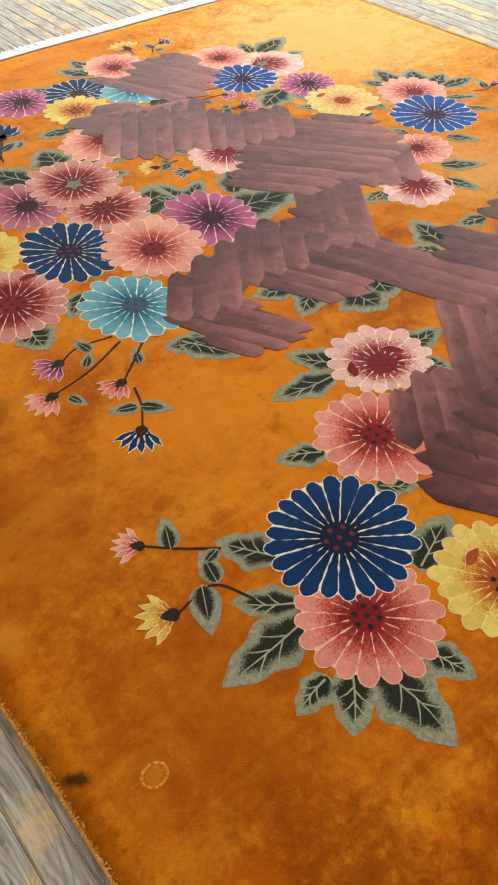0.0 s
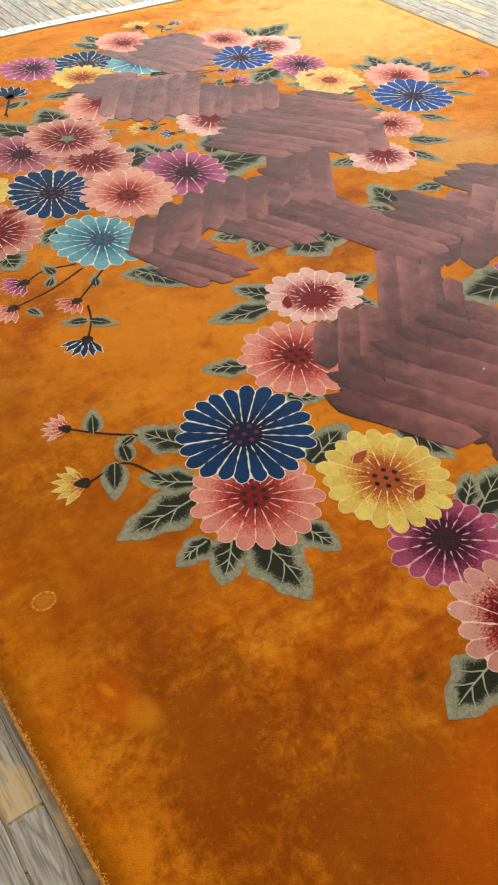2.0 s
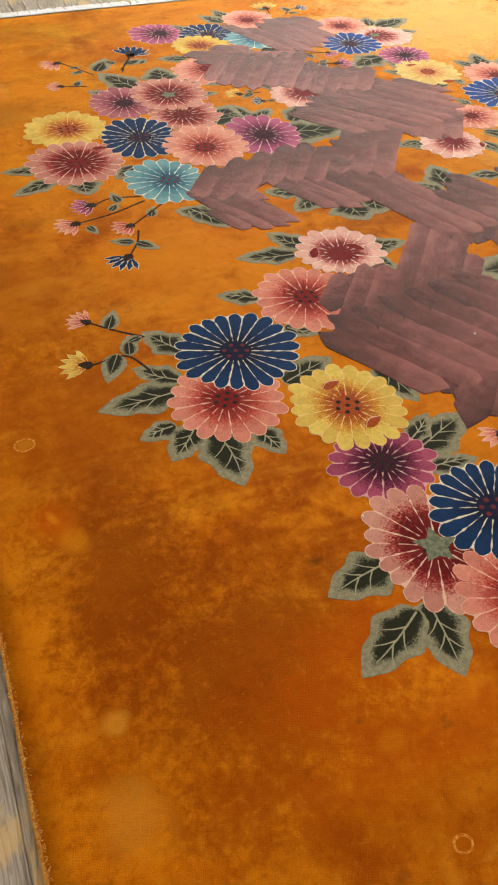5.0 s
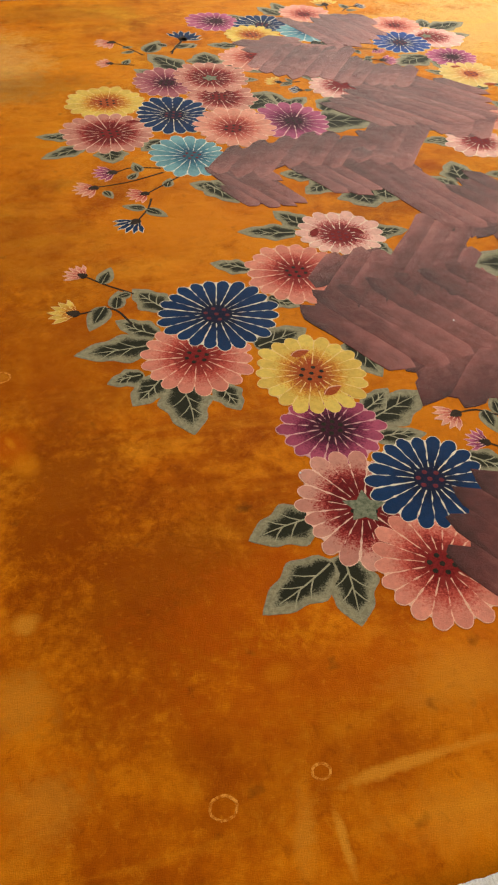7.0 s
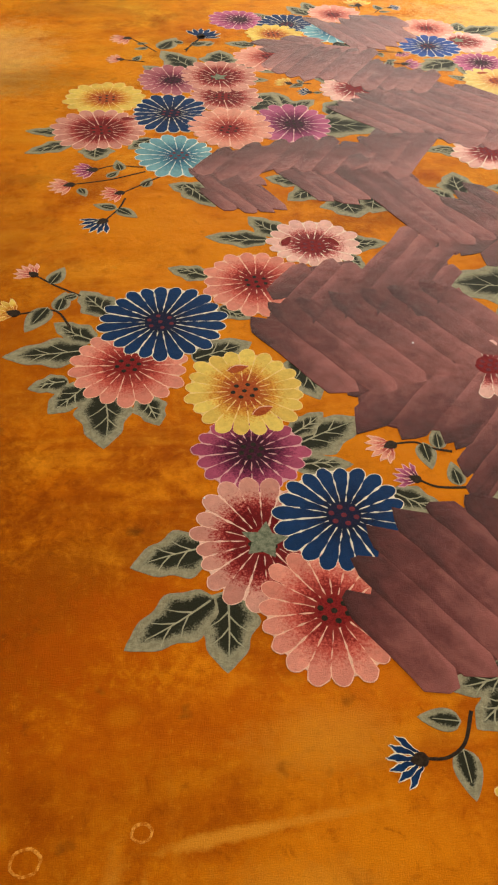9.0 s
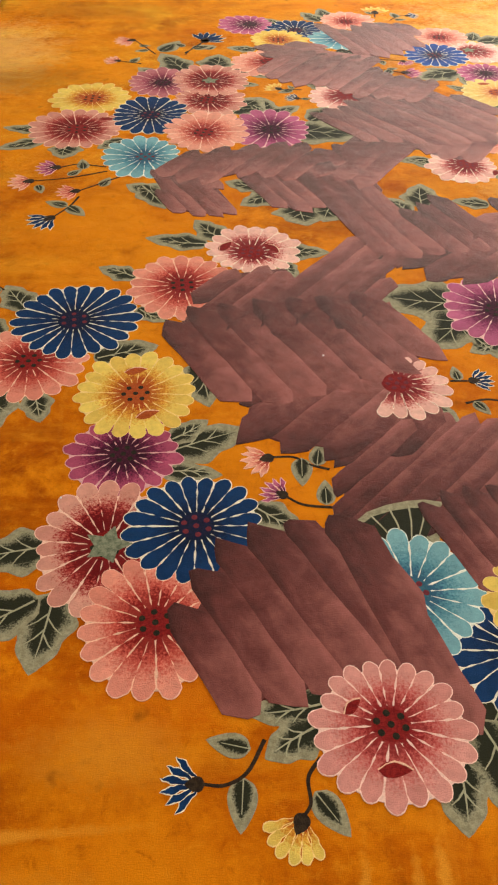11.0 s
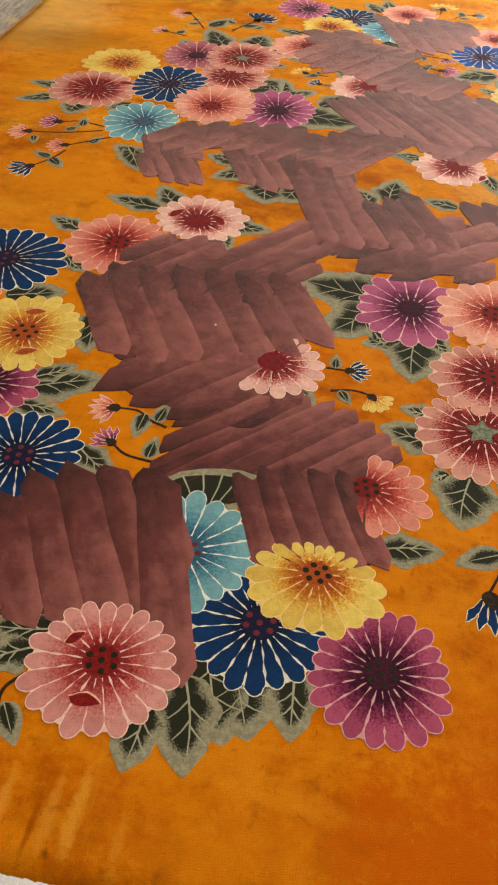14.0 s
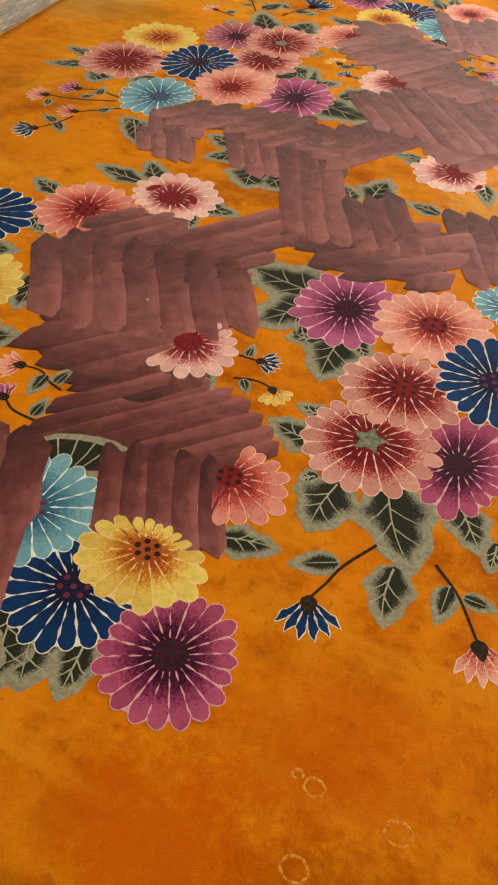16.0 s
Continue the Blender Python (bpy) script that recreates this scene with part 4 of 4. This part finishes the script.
leaf(1.995, 2.570, 1.914, 2.580, 0.5)
leaf(2.059, 2.605, 2.064, 2.541, 0.5)
leaf(2.214, 2.683, 2.159, 2.781, 0.5)
leaf(2.252, 2.676, 2.280, 2.829, 0.5)
leaf(2.317, 2.642, 2.390, 2.738, 0.8)
leaf(2.357, 2.589, 2.463, 2.635, 0.6)
leaf(2.373, 2.549, 2.525, 2.535, 0.4)
leaf(2.306, 2.478, 2.403, 2.410, 0.3)
leaf(2.295, 2.378, 2.363, 2.297, 0.3)
leaf(1.979, 2.382, 1.956, 2.444, 0.5)
leaf(2.069, 2.274, 2.137, 2.186, 0.4)
leaf(1.906, 2.158, 2.018, 2.074, 0.4)
leaf(1.848, 2.085, 1.882, 1.976, 0.4)
leaf(1.660, 2.122, 1.553, 2.177, 0.4)
leaf(1.697, 2.192, 1.633, 2.255, 0.4)
leaf(1.355, 2.735, 1.295, 2.785, 0.5)

# small leaves on the stems
leaf(0.373, 1.498, 0.407, 1.572, 0.5, small=True)
leaf(0.371, 1.400, 0.322, 1.306, 0.5, small=True)
leaf(0.563, 2.088, 0.550, 2.156, 0.5, small=True)
leaf(0.521, 2.046, 0.558, 2.089, 0.5, small=True)
leaf(0.440, 1.987, 0.459, 1.935, 0.5, small=True)
leaf(0.627, 1.978, 0.650, 2.036, 0.5, small=True)
leaf(0.545, 1.860, 0.478, 1.888, 0.5, small=True)
leaf(0.545, 1.860, 0.602, 1.804, 0.5, small=True)
leaf(0.396, 1.384, 0.413, 1.462, 0.5, small=True)
leaf(0.442, 1.444, 0.389, 1.429, 0.5, small=True)
leaf(0.693, 3.116, 0.637, 3.101, 0.5, small=True)
leaf(0.651, 3.161, 0.697, 3.166, 0.5, small=True)
leaf(0.633, 2.981, 0.664, 3.035, 0.5, small=True)
leaf(0.865, 3.137, 0.956, 3.174, 0.5, small=True)
leaf(0.834, 3.155, 0.785, 3.203, 0.5, small=True)
leaf(0.742, 3.095, 0.813, 3.225, 0.5, small=True)
leaf(1.757, 3.538, 1.737, 3.610, 0.5, small=True)
leaf(1.740, 3.514, 1.795, 3.514, 0.5, small=True)
leaf(1.247, 2.727, 1.228, 2.762, 0.5, small=True)
leaf(1.243, 2.720, 1.188, 2.690, 0.5, small=True)
leaf(1.270, 2.636, 1.305, 2.640, 0.5, small=True)
leaf(1.612, 3.021, 1.617, 2.968, 0.5, small=True)
leaf(1.620, 2.924, 1.666, 2.940, 0.5, small=True)
leaf(1.630, 2.921, 1.610, 2.857, 0.5, small=True)
leaf(1.653, 3.587, 1.619, 3.616, 0.5, small=True)
leaf(0.920, 3.128, 0.964, 3.164, 0.5, small=True)
leaf(2.473, 2.440, 2.514, 2.511, 0.5, small=True)
leaf(1.175, 0.837, 1.185, 0.900, 0.5, small=True)
leaf(1.146, 0.858, 1.143, 0.783, 0.5, small=True)
leaf(1.185, 0.736, 1.187, 0.800, 0.5, small=True)
leaf(1.031, 0.274, 0.966, 0.289, 0.5, small=True)
leaf(1.020, 0.233, 1.015, 0.157, 0.5, small=True)
leaf(1.120, 0.212, 1.164, 0.151, 0.5, small=True)
leaf(1.865, 0.659, 1.778, 0.617, 0.5, small=True)
leaf(2.054, 0.691, 2.049, 0.603, 0.5, small=True)
leaf(2.078, 0.677, 2.144, 0.674, 0.5, small=True)
leaf(1.510, 1.091, 1.506, 1.140, 0.5, small=True)
leaf(1.528, 1.022, 1.555, 0.981, 0.5, small=True)

# stems and buds
sprig('bud_pink', (0.297, 1.575), (0.448, 1.441), (0.385, 1.492), (0.337, 1.539))
sprig('bud_yellow', (0.242, 1.407), (0.427, 1.314), (0.387, 1.386), (0.302, 1.379))
sprig('bud_mauve', (0.423, 2.092), (0.631, 2.104), (0.545, 2.121), (0.489, 2.100))
sprig('bud_pink', (0.357, 1.994), (0.636, 2.076), (0.523, 2.031), (0.421, 2.012))
sprig('bud_coral', (0.509, 1.934), (0.680, 2.042), (0.612, 1.987), (0.566, 1.952))
sprig('bud_navy', (0.464, 1.752), (0.571, 1.917), (0.551, 1.859), (0.514, 1.800))
sprig('bud_pink', (0.557, 3.202), (0.725, 3.067), (0.673, 3.157), (0.627, 3.229))
sprig('bud_pink', (0.535, 3.010), (0.674, 2.968), (0.591, 2.994))
sprig('bud_navy', (0.939, 3.313), (0.839, 3.066), (0.865, 3.137), (0.912, 3.221))
sprig('bud_yellow', (1.676, 3.676), (1.657, 3.539), (1.665, 3.592))
sprig('bud_navy', (1.849, 3.570), (1.718, 3.502), (1.762, 3.557), (1.798, 3.566))
sprig('bud_yellow', (1.156, 2.759), (1.277, 2.721), (1.200, 2.722))
sprig('bud_navy', (1.218, 2.656), (1.295, 2.634), (1.261, 2.639))
sprig('bud_mauve', (1.712, 2.975), (1.596, 3.034), (1.695, 3.020))
sprig('bud_mauve', (1.744, 2.886), (1.596, 2.926), (1.675, 2.896))
sprig('bud_pink', (1.034, 0.843), (1.199, 0.827), (1.156, 0.842), (1.130, 0.861), (1.087, 0.861))
sprig('bud_mauve', (1.071, 0.784), (1.206, 0.729), (1.143, 0.737), (1.110, 0.758))
sprig('bud_navy', (0.909, 0.224), (1.052, 0.288), (1.026, 0.241), (0.994, 0.223), (0.961, 0.225))
sprig('bud_yellow', (1.076, 0.129), (1.132, 0.260), (1.112, 0.232), (1.113, 0.197), (1.102, 0.179))
sprig('bud_navy', (1.859, 0.499), (1.914, 0.721), (1.872, 0.653), (1.856, 0.608), (1.839, 0.568))
sprig('bud_pink', (2.152, 0.538), (2.021, 0.723), (2.072, 0.675), (2.120, 0.601))
sprig('bud_navy', (1.582, 1.096), (1.490, 1.090), (1.534, 1.090))
sprig('bud_yellow', (1.624, 0.985), (1.508, 1.017), (1.555, 1.029), (1.593, 1.022))
sprig('bud_mauve', (2.562, 2.430), (2.415, 2.456), (2.465, 2.434), (2.512, 2.446))
sprig('bud_navy', (0.957, 3.278), (0.836, 3.084), (0.883, 3.159), (0.908, 3.211))


# Fringe and bound edges of the rug -------------------------------------------
def tassel_mesh(seed):
    """One flattened bundle of cotton threads, hanging outwards along -y from the origin."""
    r = random.Random(seed)
    verts, faces = [], []
    for k in range(9):
        x0 = (k - 4) * 0.00215 + r.uniform(-0.0007, 0.0007)
        x1 = x0 * 1.05 + r.uniform(-0.003, 0.003)
        length = r.uniform(0.046, 0.058)
        pts = [Vector((x0 + (x1 - x0) * u + 0.0012 * math.sin(6 * u + k), -length * u)) for u in (0, 0.3, 0.65, 1)]
        v, f = strip(pts, 0.0042, 0.0048, 0.0030 + 0.0008 * (k % 3))
        faces += [tuple(i + len(verts) for i in q) for q in f]
        drop = (-0.0040, -0.0065, -0.0095, -0.0120)
        verts += [(p[0], p[1], p[2] + drop[i // 5]) for i, p in enumerate(v)]
    return mesh_of("tassel", verts, faces, FRINGE)


TASSELS = [tassel_mesh(s) for s in range(9)]
count = 150
for i in range(count):
    u = (i + 0.5) / count
    for end in (0, 1):
        x = LEFT + 0.004 + u * (RIGHT - LEFT - 0.008)
        edge = FAR + rug_edge(u * 2.8 + 1) if end else near_edge(u)
        t = part("tassel", TASSELS[rng.randrange(9)], None, rug, "white cotton tassel of the fringe" if i == 0 else "")
        t.location = (x, edge + (-0.002 if end else 0.002), 0.0)
        t.scale = (1, 1.6 if end else 1, 1)
        t.rotation_euler = (0, 0, (math.pi if end else 0) + rng.gauss(0, 0.07) - (0.12 if not end else 0) * math.sin(u * 21))

for end in (0, 1):
    pts = []
    for i in range(81):
        u = i / 80
        y = FAR + rug_edge(u * 2.8 + 1) + 0.004 if end else near_edge(u) - 0.004
        pts.append(Vector((LEFT + u * (RIGHT - LEFT), y)))
    v, f = strip([p + Vector((0, 0.016 if end else -0.016)) for p in pts], 0.036, 0.036, 0.0030)
    part("fringe_backing", mesh_of("fringe_backing", [(p[0], p[1], p[2] - 0.0138) for p in v], f, FRINGE), None, rug, "white cotton under the fringe")
    v, f = strip(pts, 0.010, 0.010, 0.0105)
    part("woven_band", mesh_of("woven_band", [(p[0], p[1], p[2] - 0.0138) for p in v], f, FRINGE), None, rug, "white woven cotton end band")

for name, x, k in (("left", LEFT, 0.0), ("right", RIGHT, 2.0)):
    pts = [Vector((x + rug_edge(v * 3.8 + k) + (0.003 if k else -0.003), NEAR + (FAR - NEAR) * v)) for v in [j / 96 for j in range(97)]]
    v, f = strip(pts, 0.005, 0.005, 0.0100)
    part("bound_edge", mesh_of("bound_edge", [(p[0], p[1], p[2] - 0.0125) for p in v], f, SELVEDGE), None, rug, "rubbed pale orange bound edge")


def edge_fuzz(x, k, out):
    """Loose tufts of pile that stand out along a bound edge."""
    verts, faces = [], []
    for i in range(2600):
        v = (i + rng.random()) / 2600
        px, py = x + rug_edge(v * 3.8 + k) - out * rng.uniform(-0.004, 0.006), NEAR + (FAR - NEAR) * v
        d = Vector((out * rng.uniform(0.3, 1), rng.uniform(-0.7, 0.7))).normalized() * rng.uniform(0.004, 0.010)
        w = Vector((-d.y, d.x)).normalized() * 0.0007
        n = len(verts)
        z = rng.uniform(-0.003, 0.0008)
        verts += [(px - w.x, py - w.y, z), (px + w.x, py + w.y, z), (px + d.x, py + d.y, z - rng.uniform(-0.002, 0.004))]
        faces.append((n, n + 1, n + 2))
    ob = part("edge_fuzz", mesh_of("edge_fuzz", verts, faces, EDGE_FUZZ), None, rug, "pale gold fuzz along the edge")
    tagged(ob, kind="stuff")


EDGE_FUZZ = plain_wool("pale_gold_fuzz", (0.62, 0.260, 0.030), (0.86, 0.520, 0.130), 90)
edge_fuzz(LEFT, 0.0, -1)
edge_fuzz(RIGHT, 2.0, 1)


# Marks left in the pile ------------------------------------------------------
def ring_mark(x, y, r, squash=0.85):
    pts = [Vector((x + r * (1 + 0.03 * math.sin(1.9 * k)) * math.cos(2 * math.pi * k / 20), y + squash * r * (1 + 0.03 * math.sin(1.9 * k)) * math.sin(2 * math.pi * k / 20))) for k in range(21)]
    v, f = strip(pts, 0.0050, 0.0036, 0.0006)
    part("dent_ring", mesh_of("dent_ring", v, f, RING), None, rug, "pale ring pressed into the pile")


# Floorboards -----------------------------------------------------------------
def board_mesh(w, length):
    b, g = 0.0018, 0.0019
    xs, ys = (g, g + b, w - g - b, w - g), (g, g + b, length - g - b, length - g)
    verts = [(x, y, 0.0 if 0 < i < 3 and 0 < j < 3 else -0.0012) for j, y in enumerate(ys) for i, x in enumerate(xs)]
    faces = [(4 * j + i, 4 * j + i + 1, 4 * j + i + 5, 4 * j + i + 4) for j in range(3) for i in range(3)]
    n = len(verts)
    ring = [0, 1, 2, 3, 7, 11, 15, 14, 13, 12, 8, 4]
    verts += [(verts[k][0], verts[k][1], -0.012) for k in ring]
    faces += [(ring[(k + 1) % 12], ring[k], n + k, n + (k + 1) % 12) for k in range(12)]
    return mesh_of("floorboard", verts, faces, PLANKS)


BOARD_W = 0.0605
BOARDS = {k: board_mesh(BOARD_W, 0.3 * k) for k in (3, 4, 5, 6, 7, 8)}


def boards(x0, columns, y0, y1):
    """Rows of strip boards that run along y, with broken joints."""
    for c in range(columns):
        y = y0 - rng.uniform(0, 1.2)
        while y < y1:
            k = rng.choice((3, 4, 5, 6, 7, 8))
            ob = part("floorboard", BOARDS[k], None, floor)
            ob.location = (x0 + c * BOARD_W, y, FLOOR_Z - 0.0004 + rng.uniform(-0.0005, 0.0003))
            y += 0.3 * k


boards(-0.0325 - 6 * BOARD_W, 7, -0.2, 3.9)
boards(RIGHT - 0.02, 13, 1.8, 5.0)
boards(LEFT + 0.0325, 46, 3.78, 5.0)
boards(LEFT + 0.0325, 46, -0.6, -0.05)


def far_boards():
    """The rest of the floor, out to the walls, lying a little lower."""
    verts, faces = [], []
    base = BOARDS[6].vertices
    polys = [tuple(p.vertices) for p in BOARDS[6].polygons]
    x, z = -3.0, FLOOR_Z - 0.0030
    while x < 5.14:
        y = -3.0
        while y < 6.39:
            length = min(rng.uniform(0.9, 2.4), 6.4 - y)
            k = len(verts)
            verts += [(x + v.co.x, y + v.co.y * length / 1.8, z + v.co.z * 0.6) for v in base]
            faces += [tuple(k + i for i in p) for p in polys]
            y += length
        x += BOARD_W
    ob = part("floorboards", mesh_of("floorboards", verts, faces, PLANKS_FAR), None, floor)
    return tagged(ob, kind="stuff")


far_boards()


# curled petals, seen as dark folds
def fold(ax, ay, bx, by, material, level):
    a, b = Vector((ax, ay)), Vector((bx, by))
    d = b - a
    z = level * STEP + 0.0005
    top = leaf_pad("petal_fold", a, d.normalized(), leaf_outline(d.length, 0.26 * d.length, 0, 0.0, 8), z, material, rug, "dark fold of a curled petal")
    side = Vector((-d.y, d.x)) * 0.24
    v, f = strip([a + d * u + side * math.sin(math.pi * u) for u in (0, 0.25, 0.5, 0.75, 1)], 0.0035, 0.0035, z + 0.0001)
    part("petal_rim", mesh_of("petal_rim", v, f, RIM), None, top, "pale rim of the fold")


RIM = plain_wool("pale_rim_wool", (0.72, 0.40, 0.28), (0.80, 0.52, 0.36), 120)
fold(0.773, 1.121, 0.823, 1.133, EYE_RUST, 6)
fold(0.81, 0.976, 0.857, 0.996, EYE_RUST, 6)
fold(0.98, 1.621, 1.013, 1.669, EYE_RED, 6)
fold(1.104, 1.657, 1.14, 1.612, EYE_RED, 6)
fold(1.173, 0.324, 1.2, 0.349, EYE_RED, 13)
fold(1.212, 0.24, 1.263, 0.239, EYE_RED, 13)
fold(0.567, 2.46, 0.624, 2.453, EYE_RED, 7)
fold(1.939, 2.785, 1.99, 2.786, EYE_RUST, 7)
fold(1.996, 2.598, 2.054, 2.591, EYE_RUST, 7)
fold(1.765, 0.997, 1.789, 1.021, EYE_RED, 6)
fold(1.918, 1.143, 1.934, 1.179, EYE_RED, 7)
fold(1.842, 2.091, 1.823, 2.052, EYE_RED, 6)


for x, y, r in ((0.111, 1.175, 0.021), (2.076, 0.267, 0.019), (1.959, 0.169, 0.019), (0.391, 0.157, 0.020), (0.545, 0.175, 0.014), (1.949, 0.279, 0.015), (1.921, 0.287, 0.008)):
    ring_mark(x, y, r)


# lint on the pile
for x, y in ((1.218, 1.177), (0.687, 0.757)):
    bm = bmesh.new()
    bmesh.ops.create_icosphere(bm, subdivisions=2, radius=0.0022)
    for v in bm.verts:
        v.co *= 1 + 0.35 * noise.noise(v.co * 900)
        v.co.z = max(v.co.z * 0.6, -0.0009)
    ob = part("lint", bm, FRINGE, None)
    ob.location = (x, y, 0.0030)
    tagged(ob, "tiny speck of white lint lying on the rug", "lint")
